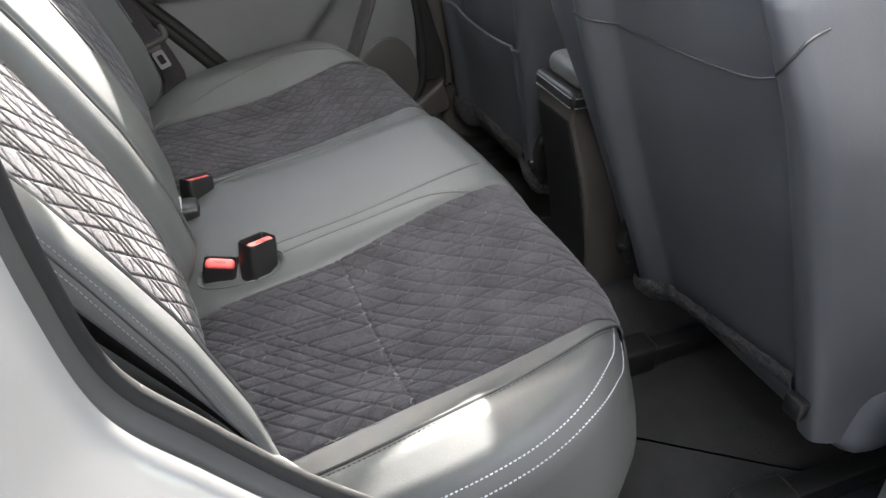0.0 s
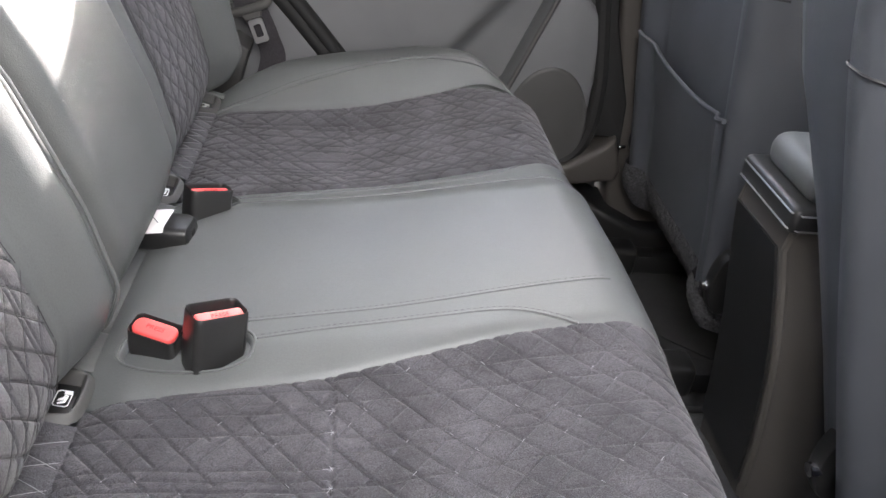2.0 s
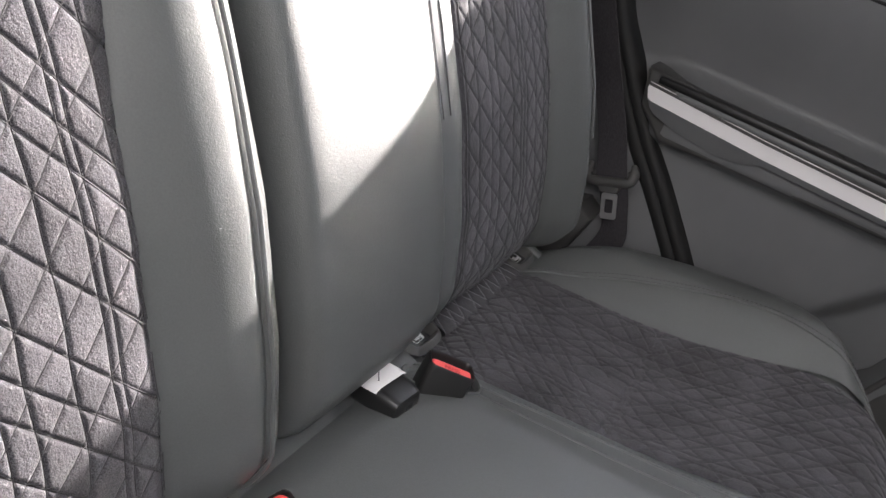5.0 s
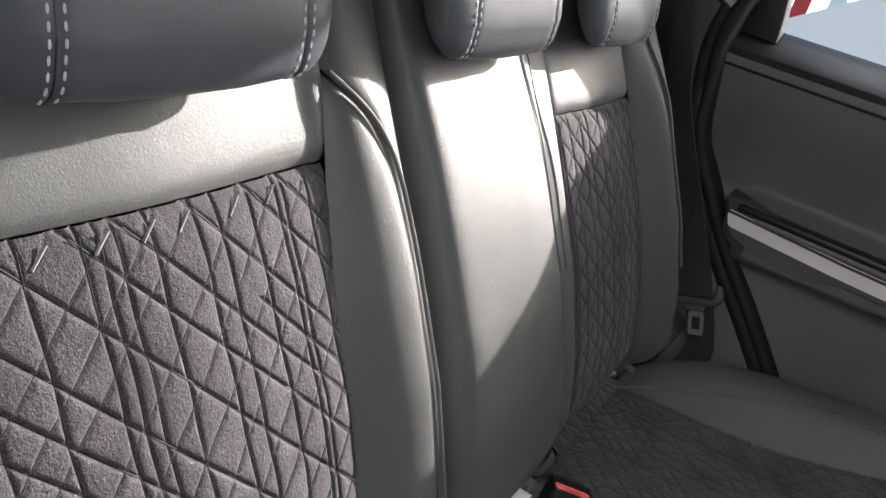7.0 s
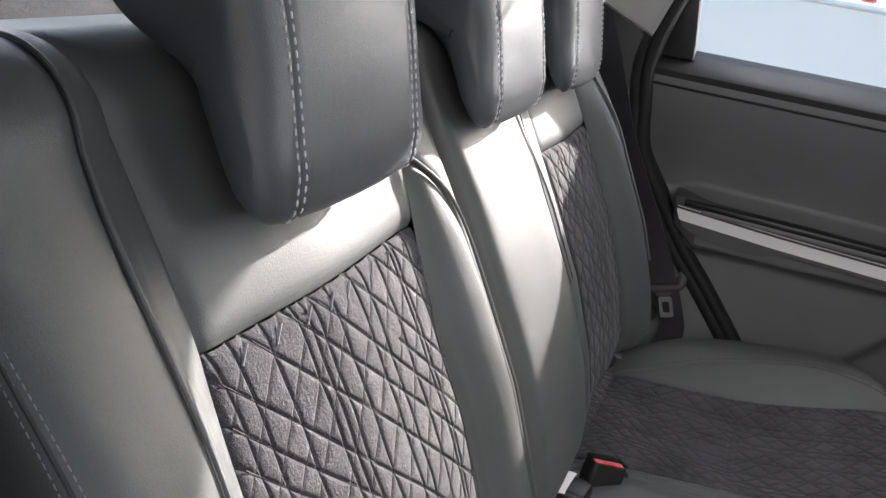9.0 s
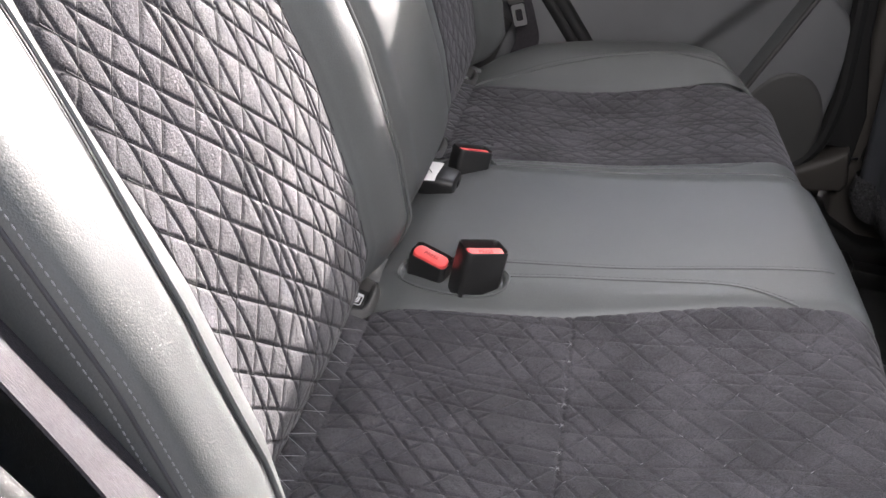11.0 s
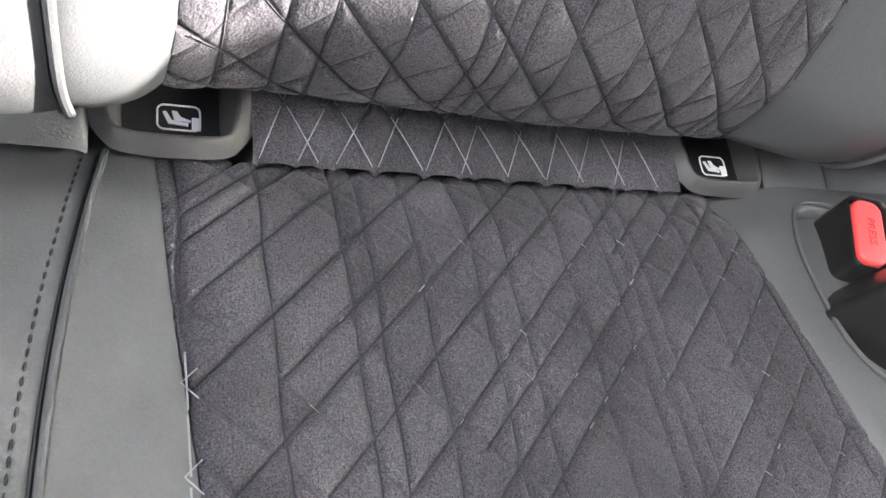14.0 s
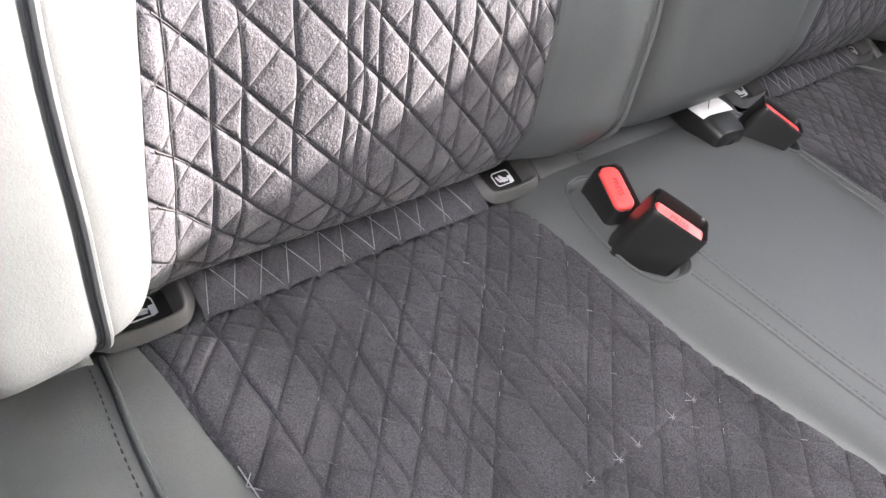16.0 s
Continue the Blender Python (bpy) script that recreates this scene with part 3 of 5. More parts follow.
def anchor_bezel(y):
    """The plastic surround of a child-seat anchor, with its pictogram."""
    ob = thing("anchor_bezel", label="grey plastic child-seat anchor bezel with a white pictogram", category="bezel", group="child-seat anchors", m=SEAT @ Matrix.Translation((0.0, y, 0.0095)) @ Euler((0, radians(16), 0)).to_matrix().to_4x4() @ Matrix.Rotation(radians(90), 4, "Z"))
    # in its own frame: x across the car, y to the back, z up
    f = MW[ob]
    outer = [(-0.040, 0.030), (-0.037, -0.004), (-0.030, -0.020), (-0.018, -0.027), (0.018, -0.027), (0.030, -0.020), (0.037, -0.004), (0.040, 0.030)]
    outer = spline([(a, b) for a, b in outer], 40)
    inner = spline([(-0.021, 0.029), (-0.020, -0.008), (-0.017, -0.014), (0.017, -0.014), (0.020, -0.008), (0.021, 0.029)], 40)
    rows = []
    for k in np.linspace(0, 1, 12):
        c = outer * (1 - k) + inner * k
        z = 0.0075 * math.sin(min(1, k * 1.5) * math.pi / 2) - 0.016 * max(0, k - 0.6) / 0.4
        rows.append(np.column_stack([c, np.full(40, z - 0.001)]))
    part("frame", grid(np.stack(rows, 0)), PLASTIC, ob, "", f, sharp=0)
    part("pocket", box((-0.021, -0.015, -0.012), (0.021, 0.030, -0.0065), 0.001), BLACK, ob, "black recess", f)
    part("rib", box((-0.016, 0.017, -0.007), (0.015, 0.0195, -0.003), 0.0006), STEEL, ob, "thin steel anchor edge", f)
    z0, z1 = -0.0064, -0.0058
    ring = rounded(0.0185, 0.0125, 0.003)
    part("pictogram", tube([(a + 0.003, b - 0.0045, -0.0060) for a, b in ring], 0.0005, 5, True), WHITEPRINT, ob, "white pictogram of a seat and anchor", f)
    for poly in ([(-0.007, -0.002), (-0.0055, -0.0015), (-0.003, -0.006), (0.004, -0.007), (0.004, -0.0085), (-0.0045, -0.0078)], [(-0.003, -0.0012), (-0.001, -0.0012), (0.001, -0.0042), (0.005, -0.0055), (0.005, -0.0066), (-0.002, -0.0058)], [(0.0055, -0.004), (0.0095, -0.004), (0.0095, -0.0105), (0.0055, -0.0105)]):
        part("pictogram", prism([(a + 0.003, b) for a, b in poly], 2, z0, z1), WHITEPRINT, ob, "", f)
    return ob


for y in ISO:
    anchor_bezel(y)

# ---- rear backrests ----
PROFILE = [(-0.02, -0.03), (0.02, 0.004), (0.045, 0.021), (0.08, 0.031), (0.158, 0.022), (0.264, -0.004), (0.36, -0.040), (0.42, -0.064), (0.50, -0.094), (0.54, -0.108), (0.58, -0.121)]
NEAR_SECTION = [(-0.600, -0.10), (-0.5975, -0.03), (-0.594, 0.018), (-0.587, 0.043), (-0.572, 0.052), (-0.550, 0.051), (-0.528, 0.046), (-0.503, 0.034), (-0.478, 0.010), (-0.44, 0.0), (-0.32, 0.006), (-0.20, 0.0), (-0.178, 0.003), (-0.15, 0.020), (-0.12, 0.024), (-0.098, 0.012), (-0.082, -0.006), (-0.074, -0.04), (-0.072, -0.10)]
FAR_SECTION = [(-0.066, -0.10), (-0.0645, -0.035), (-0.061, -0.006), (-0.053, 0.010), (-0.040, 0.0165), (-0.005, 0.0185), (0.05, 0.019), (0.10, 0.018), (0.15, 0.012), (0.165, 0.007), (0.19, 0.008), (0.215, 0.002), (0.25, 0.0), (0.34, 0.005), (0.44, 0.0), (0.465, 0.008), (0.50, 0.034), (0.53, 0.044), (0.56, 0.034), (0.58, 0.012), (0.592, -0.03), (0.60, -0.10)]


def back_point(s, y, section, extra=0.0):
    """A point of a backrest: s along its height and over its top, y across the car."""
    s, y = np.broadcast_arrays(np.asarray(s, float), np.asarray(y, float))
    k = spline(section, 500)
    k = k[np.argsort(k[:, 0])]
    off = np.interp(y, k[:, 0], k[:, 1])
    swell = soft(s, -0.03, 0.09) * (1 - 0.55 * soft(s, 0.40, 0.56))
    off = np.where(off > 0, off * swell, off) + extra
    w = np.clip(s, 0.045, 0.560)
    u = ev(PROFILE, w) + off
    over = np.clip((s - 0.560) / 0.075, 0, 1) * math.pi / 2
    u = u - 0.055 * (1 - np.cos(over)) - np.clip(s - 0.635, 0, None)
    ww = w + 0.05 * np.sin(over) * (1 + off * 0)
    low = np.clip((0.045 - s) / 0.08, 0, 1) * math.pi / 2
    y = y - soft(y, 0.44, 0.60) * (0.066 - 0.051 * soft(s, 0.34, 0.52) + 0.02 * (1 - soft(s, 0.0, 0.16)))
    return np.stack([u - 0.05 * (1 - np.cos(low)), y, ww - 0.024 * np.sin(low)], -1)


def back_panel(left, right, s0, s1, ns, ny, section, quilt=None, tuck=(1, 1, 1, 1)):
    """A panel of a backrest between two lines; tuck: left, right, low and high edge."""
    s = np.linspace(s0, s1, ns)[:, None]
    v = np.linspace(0, 1, ny)[None, :]
    yl, yr = ev(left, s), ev(right, s)
    y = yl * (1 - v) + yr * v
    wide = np.abs(yr - yl)
    e = tuck[0] * edge(v * wide) + tuck[1] * edge((1 - v) * wide) + tuck[2] * edge(s - s0 + 0 * v) + tuck[3] * edge(s1 - s + 0 * v)
    if quilt is not None:
        e = e + quilt(s + 0 * v, y)
    return grid(back_point(s + 0 * v, y, section, e))


def back_line(knots, section, lift=0.001, n=90):
    c = spline(knots, n)
    return back_point(c[:, 0], c[:, 1], section, lift)


QL = [(-0.06, -0.490), (0.15, -0.486), (0.235, -0.477), (0.304, -0.471), (0.374, -0.463), (0.437, -0.453), (0.50, -0.453), (0.58, -0.460), (0.72, -0.475)]
QR = [(-0.06, -0.193), (0.10, -0.193), (0.20, -0.193), (0.32, -0.187), (0.42, -0.174), (0.485, -0.163), (0.58, -0.150), (0.72, -0.145)]
OP = [(-0.06, -0.517), (0.0, -0.518), (0.06, -0.521), (0.13, -0.526), (0.25, -0.530), (0.39, -0.511), (0.50, -0.499), (0.60, -0.488), (0.72, -0.48)]
IP = [(-0.06, -0.122), (0.0, -0.122), (0.08, -0.120), (0.17, -0.119), (0.27, -0.117), (0.35, -0.113), (0.42, -0.117), (0.46, -0.132), (0.492, -0.1615)]
NE, NI = [(-0.06, -0.600), (0.40, -0.597), (0.72, -0.585)], [(-0.06, -0.072), (0.72, -0.072)]

near_back = thing("rear_seat_section", label="narrow dark grey leather backrest with a quilted suede insert", category="car seat", group="rear backrests", m=SEAT)
BACK_LINES = [[-0.470, -0.447, -0.430, -0.400, -0.369, -0.359, -0.349, -0.328, -0.296, -0.279, -0.251, -0.226, -0.219, -0.196],
              [-0.470, -0.436, -0.404, -0.366, -0.334, -0.300, -0.268, -0.230, -0.195, -0.160, -0.127, -0.092, -0.066, -0.036, 0.012, 0.052, 0.082, (0.105, 0.0, 0.365), 0.130, 0.178, 0.210, 0.243],
              [-0.915, -0.880, -0.846, -0.812, -0.779, -0.751, -0.727, -0.687, -0.654, -0.622, -0.588, -0.552, -0.520, -0.484, -0.452, -0.418, -0.384, -0.350, -0.316, -0.284, -0.250, -0.216]]
nb_q = quilting(0.0, 0.44, -0.50, -0.17, 12, lines=BACK_LINES, depth=0.0017, third=0.5)
part("suede_panel", back_panel(QL, QR, 0.0, 0.43, 500, 350, NEAR_SECTION, nb_q), SUEDE, near_back, "black quilted suede back panel", SEAT, sharp=0)
tagged(part("thread_and_shade", furrow_lines(nb_q, lambda w, y: (y > ev(QL, w) + 0.003) & (y < ev(QR, w) - 0.003) & (w > 0.004) & (w < 0.427), lambda w, y: back_point(w, y, NEAR_SECTION, nb_q(w, y) + 0.0004)), FURROWDARK, near_back, "dark quilting lines, coloured for the shade in the furrows", SEAT), kind="stuff")
part("bolster", back_panel(OP, QL, -0.06, 0.70, 110, 26, NEAR_SECTION, tuck=(0.45, 1, 0, 0)), LEATHER, near_back, "", SEAT, sharp=0)
part("bolster", back_panel(NE, OP, -0.06, 0.70, 110, 30, NEAR_SECTION, tuck=(0, 0.45, 0, 0)), LEATHER, near_back, "", SEAT, sharp=0)
part("top_panel", back_panel(QL, QR, 0.431, 0.70, 60, 60, NEAR_SECTION, tuck=(1, 1, 1, 0)), LEATHER, near_back, "smooth grey leather band above the insert", SEAT, sharp=0)
part("inner_bolster", back_panel(QR, IP, -0.06, 0.492, 100, 24, NEAR_SECTION, tuck=(1, 1, 0, 0)), LEATHER, near_back, "", SEAT, sharp=0)
part("inner_edge", back_panel(IP, NI, -0.06, 0.492, 100, 20, NEAR_SECTION, tuck=(1, 0, 0, 0)), LEATHER, near_back, "", SEAT, sharp=0)
part("inner_edge", back_panel(QR, NI, 0.492, 0.70, 40, 24, NEAR_SECTION, tuck=(1, 0, 0, 0)), LEATHER, near_back, "", SEAT, sharp=0)
part("piping", tube(back_line([(s, y) for s, y in IP[1:]], NEAR_SECTION), 0.0019, 8), LEATHER, near_back, "", SEAT)
part("piping", tube(back_line([(s, y) for s, y in OP[1:]], NEAR_SECTION), 0.0019, 8), LEATHER, near_back, "", SEAT)
part("seam_gap_shade", tube(back_line([(s, y - 0.0027) for s, y in OP[1:]], NEAR_SECTION, 0.0), 0.0008, 6), THREADSHADE, near_back, "dark seam", SEAT)
part("seam_gap_shade", tube(back_line([(s, y + 0.0027) for s, y in IP[1:]], NEAR_SECTION, 0.0), 0.0008, 6), THREADSHADE, near_back, "dark seam", SEAT)
for dy in (0.0, 0.0056):
    part("stitching", dashes(back_line([(0.02, -0.5915 + dy), (0.25, -0.5910 + dy), (0.50, -0.588 + dy)], NEAR_SECTION, 0.0006), 0.0048, 0.70, 0.00048), PALETHREAD, near_back, "pale grey double stitching", SEAT)
part("groove", tube(back_line([(0.02, -0.5887), (0.25, -0.5882), (0.50, -0.5852)], NEAR_SECTION, 0.0), 0.0012, 8), DARKTHREAD, near_back, "dark seam between the stitch rows", SEAT)
rows = []
for kind, x, amount, ph, a, b in nb_q.fam:
    if kind == 2 and ph > 1.0:
        w = np.linspace(0.4165, 0.4265, 5)
        y = x + w
        if y.min() > -0.445 and y.max() < -0.20:
            rows.append(tube(back_point(w, y, NEAR_SECTION, 0.0), 0.0009, 5))
tagged(part("stitching", join(*rows), PALETHREAD, near_back, "pale thread ends under the top seam", SEAT), kind="stuff")
part("shell", box((-0.30, -0.60, -0.02), (-0.18, -0.072, 0.60), 0.02, 3), BLACK, near_back, "", SEAT)

far_back = thing("rear_seat_section", label="wide dark grey leather backrest with smooth centre and quilted insert", category="car seat", group="rear backrests", m=SEAT)
CE, CR, C2 = [(-0.06, -0.066), (0.72, -0.066)], [(-0.06, 0.172), (0.13, 0.166), (0.27, 0.160), (0.38, 0.162), (0.49, 0.140), (0.72, 0.125)], [(-0.06, 0.208), (0.10, 0.210), (0.42, 0.220), (0.50, 0.21), (0.72, 0.19)]
FQ, FP, FE = [(-0.06, 0.452), (0.10, 0.455), (0.42, 0.462), (0.55, 0.458), (0.72, 0.44)], [(-0.06, 0.520), (0.20, 0.535), (0.40, 0.530), (0.52, 0.50), (0.72, 0.49)], [(-0.06, 0.600), (0.72, 0.590)]
fb_q = quilting(0.0, 0.44, 0.20, 0.47, 21, lines=mirrored(BACK_LINES), depth=0.0013)
part("centre_panel", back_panel(CE, CR, -0.06, 0.70, 110, 60, FAR_SECTION, tuck=(0, 1, 0, 0)), LEATHER, far_back, "smooth grey leather centre panel", SEAT, sharp=0)
part("side_strip", back_panel(CR, C2, -0.06, 0.70, 110, 14, FAR_SECTION, tuck=(1, 1, 0, 0)), LEATHER, far_back, "", SEAT, sharp=0)
part("suede_panel", back_panel(C2, FQ, 0.0, 0.418, 340, 220, FAR_SECTION, fb_q), SUEDE, far_back, "black quilted suede back panel", SEAT, sharp=0)
tagged(part("thread_and_shade", furrow_lines(fb_q, lambda w, y: (y > ev(C2, w) + 0.003) & (y < ev(FQ, w) - 0.003) & (w > 0.004) & (w < 0.415), lambda w, y: back_point(w, y, FAR_SECTION, fb_q(w, y) + 0.0004)), FURROWDARK, far_back, "dark quilting lines, coloured for the shade in the furrows", SEAT), kind="stuff")
part("top_panel", back_panel(C2, FQ, 0.419, 0.70, 60, 50, FAR_SECTION, tuck=(1, 1, 1, 0)), LEATHER, far_back, "", SEAT, sharp=0)
part("bolster", back_panel(FQ, FP, -0.06, 0.70, 110, 24, FAR_SECTION, tuck=(1, 1, 0, 0)), LEATHER, far_back, "", SEAT, sharp=0)
part("bolster", back_panel(FP, FE, -0.06, 0.70, 110, 24, FAR_SECTION, tuck=(1, 0, 0, 0)), LEATHER, far_back, "", SEAT, sharp=0)
part("piping", tube(back_line(FP[1:], FAR_SECTION), 0.0022, 8), LEATHER, far_back, "", SEAT)
part("seam_gap_shade", tube(back_line([(s, y + 0.0030) for s, y in FP[1:]], FAR_SECTION, 0.0), 0.0011, 6), THREADSHADE, far_back, "dark seam", SEAT)
for dy in (-0.0015, 0.0160):
    part("seam_gap_shade", tube(back_line([(s, y + dy) for s, y in CR[2:]], FAR_SECTION, 0.0001), 0.0007, 6), THREADSHADE, far_back, "dark seam", SEAT)
part("shell", box((-0.30, -0.066, -0.02), (-0.18, 0.56, 0.60), 0.02, 3), BLACK, far_back, "", SEAT)


def sunk(line):
    """A line sunk a little behind its place."""
    return spline(line - [0.0022, 0, 0], 120)


def headrest(back, y0, half, w0, w1):
    """A padded headrest with a front face between two stitched seams."""
    sec = spline([(-0.041, w0 + 0.03), (-0.045, w0 + 0.008), (-0.056, w0), (-0.066, w0 + 0.012), (-0.080, w0 + 0.045), (-0.110, w0 + 0.090), (-0.160, w1 - 0.05), (-0.155, w1 - 0.008), (-0.12, w1), (-0.080, w1 - 0.002), (-0.058, w1 - 0.02), (-0.048, w1 - 0.07), (-0.041, w0 + 0.03)], 61)[:-1]
    mid = sec.mean(0)
    rings = []
    for dy, inset in ((-1.0, 0.036), (-0.985, 0.026), (-0.95, 0.016), (-0.90, 0.008), (-0.85, 0.0025), (-0.76, -0.001), (-0.72, -0.0015), (-0.705, 0.0012), (-0.69, -0.0015), (-0.6, -0.002), (-0.35, -0.004), (0, -0.0045), (0.35, -0.004), (0.6, -0.002), (0.69, -0.0015), (0.705, 0.0012), (0.72, -0.0015), (0.76, -0.001), (0.85, 0.0025), (0.90, 0.008), (0.95, 0.016), (0.985, 0.026), (1.0, 0.036)):
        d = sec - mid
        l = np.linalg.norm(d, axis=1, keepdims=True)
        c = mid + d * (l - inset * (0.7 if inset > 0.002 else 1)) / l
        rings.append(np.column_stack([c[:, 0], np.full(60, y0 + half * dy), c[:, 1]]))
    # darker leather than the backrest puts the headrest's shade into its colour
    head = part("headrest", loft(rings), DARKLEATHER, back, "padded leather headrest with pale double stitching", SEAT, sharp=60)
    for side in (-1, 1):
        for k in (0.74, 0.67):
            d = sec - mid
            l = np.linalg.norm(d, axis=1, keepdims=True)
            c = mid + d * (l + 0.0016) / l
            c = np.vstack([c[-12:], c[:11]])
            line = np.column_stack([c[:, 0], np.full(len(c), y0 + side * half * k), c[:, 1]])
            part("stitching", dashes(spline(line, 120), 0.0072, 0.60, 0.0008), THREAD, head, "pale grey thread", SEAT)
        groove = np.column_stack([c[:, 0], np.full(len(c), y0 + side * half * 0.705), c[:, 1]])
        part("groove", tube(sunk(groove), 0.0012, 6), THREADSHADE, head, "dark seam", SEAT)
        part("post", tube([(-0.115, y0 + side * 0.05, w0 - 0.06), (-0.115, y0 + side * 0.05, w0 + 0.03)], 0.006, 12), STEEL, head, "steel post", SEAT)


headrest(near_back, -0.312, 0.112, 0.500, 0.685)
headrest(far_back, 0.040, 0.105, 0.500, 0.672)
headrest(far_back, 0.345, 0.105, 0.498, 0.685)

# ---- belts and buckles ----
def frame_of(origin, x, z):
    """A pose with x along one way and z near another."""
    x, z = Vector(x).normalized(), Vector(z)
    y = z.cross(x).normalized()
    z = x.cross(y)
    m = Matrix((x, y, z)).transposed().to_4x4()
    m.translation = origin
    return m


def buckle(origin, x, z, height, label, full=False):
    """A belt buckle: x across its width, z up, the origin at the middle of its back rim; full: its button fills the whole mouth."""
    m = SEAT @ frame_of(origin, x, z)
    ob = thing("belt_buckle", label=label, category="belt buckle", group="belt buckles", m=m)
    w, d = (0.046, 0.025) if full else (0.050, 0.031)
    rings = []
    for zz, sx, sy in ((-height, 0.96, 1.02), (-height * 0.6, 1.0, 1.06), (-0.014, 1.01, 1.02)):
        rings.append([(a * sx, b * sy - d / 2 - 0.004 * zz / height, zz) for a, b in rounded(w, d, 0.006, 5)])
    for sx, dz in ((1.0, -0.0030), (0.99, -0.0010), (0.97, -0.0001), (0.945, -0.0008), (0.93, -0.0030), (0.91, -0.014)):
        rings.append([(a * sx, b * (1 - (1 - sx) * 1.5) - d / 2, dz + 0.003 * (b / d)) for a, b in rounded(w, d, 0.006, 5)])
    part("housing", loft(rings), BUCKLE, ob, "glossy black plastic housing", m, sharp=50)
    y0, y1, tilt = (-d + 0.0028, -0.0032, 4) if full else (-d + 0.0028, -0.0135, 16)
    mid = (y0 + y1) / 2
    outline = rounded(w * 0.885, y1 - y0, 0.0075 if full else 0.0035, 6)
    rb = prism([(a, b + mid) for a, b in outline], 2, -0.014, 0.0005 if full else -0.0030, 0.0022, 4)
    bmesh.ops.rotate(rb, verts=rb.verts[:], cent=(0, mid, -0.008), matrix=Matrix.Rotation(radians(tilt), 3, "X"))
    button = part("button", rb, RED, ob, "red release button", m)
    cu = bpy.data.curves.new("press", "FONT")
    cu.body, cu.size, cu.extrude, cu.align_x, cu.align_y = "PRESS", 0.0068, 0.0002, "CENTER", "CENTER"
    tmp = bpy.data.objects.new("press", cu)
    me = bpy.data.meshes.new_from_object(tmp)
    bpy.data.objects.remove(tmp)
    me.transform(Matrix.Translation((0, mid, -0.008)) @ Matrix.Rotation(radians(tilt), 4, "X") @ Matrix.Translation((0, 0, 0.0086 if full else 0.0051)))
    me.materials.append(REDDARK)
    tx = new("lettering", me)
    tx.parent = button
    MW[tx] = m
    if not full:
        part("slot", box((-0.0215, -0.0135, -0.016), (0.0215, -0.0025, -0.011), 0.001), RUBBER, ob, "", m)
    return ob


buckle((0.1255, -0.1090, 0.0525), (0.80, 0.54, -0.27), (0.18, 0.22, 0.95), 0.066, "black upright belt buckle with a red press button")
buckle((0.079, -0.1050, 0.0325), (0.93, -0.27, -0.25), (0.25, -0.07, 0.95), 0.040, "black leaning belt buckle with a broad red press button", True)
buckle((0.070, 0.146, 0.040), (0.80, 0.52, -0.30), (0.10, 0.25, 0.95), 0.042, "black belt buckle with a red press button, sunk in the cushion")
for u0, y0, a, b, turn in WELLS:
    g = np.linspace(0, 2 * math.pi, 61)[:-1]
    p = 1.04 * a * np.sign(np.cos(g)) * np.abs(np.cos(g)) ** (2 / 2.6)
    q = 1.04 * b * np.sign(np.sin(g)) * np.abs(np.sin(g)) ** (2 / 2.6)
    c = np.column_stack([u0 + p * math.cos(turn) - q * math.sin(turn), y0 + p * math.sin(turn) + q * math.cos(turn)])
    part("buckle_pocket", tube(on_cushion(c, 0.0010), 0.0014, 8, True), LEATHER, bench, "piped rim of the buckle opening", SEAT)

# the small buckle of the middle belt, with a paper tag
m = SEAT @ frame_of((0.029, 0.076, 0.020), (0.98, -0.10, -0.05), (0.05, 0, 1))
mini = thing("middle_belt_buckle", label="small black belt buckle with a white paper tag tied round it", category="belt buckle", m=m)
rings = []
for x, sy, sz in ((-0.036, 0.70, 0.7), (-0.034, 0.86, 0.85), (-0.02, 0.95, 0.95), (0.012, 1.0, 1.0), (0.030, 0.96, 0.94), (0.038, 0.86, 0.80), (0.040, 0.70, 0.6)):
    rings.append([(x, a * sy, b * sz) for a, b in rounded(0.046, 0.030, 0.009, 5)])
part("housing", loft(rings), BLACK, mini, "", m, sharp=40)
part("slot", box((0.0385, -0.004, -0.003), (0.0408, 0.006, 0.004), 0.0006), RUBBER, mini, "", m)
yy, xx = np.meshgrid(np.linspace(-0.0245, 0.0235, 16), np.linspace(-0.040, 0.016, 12))
zz = 0.0162 + 0.0015 * np.sin(xx * 90 + yy * 30) - 5.5 * np.clip(np.abs(yy) - 0.017, 0, 1) ** 1.5
tag = part("paper_tag", grid(np.stack([xx, yy, zz], -1)), PAPER, mini, "white paper tag with handwriting", m, sharp=0)
part("handwriting", tube([(-0.026 + 0.006 * math.cos(a), -0.006 + 0.005 * math.sin(a), 0.0182) for a in np.linspace(0, 6.0, 20)], 0.0005, 5), INK, tag, "", m)
part("handwriting", tube([(-0.034, -0.012, 0.0182), (-0.018, 0.001, 0.0182)], 0.0005, 5), INK, tag, "", m)
part("handwriting", tube([(-0.010, 0.010, 0.0184), (0.008, -0.012, 0.0184)], 0.0005, 5), BLACKINK, tag, "", m)
part("handwriting", tube([(-0.010, 0.010, 0.0184), (-0.002, 0.012, 0.0184)], 0.0004, 5), BLACKINK, tag, "", m)
part("webbing", grid(np.stack([[(x, y, 0.004 + 0.004 * math.sin(x * 60)) for y in np.linspace(-0.02, 0.02, 6)] for x in np.linspace(-0.075, -0.03, 8)], 0)), WEBBING, mini, "", m)


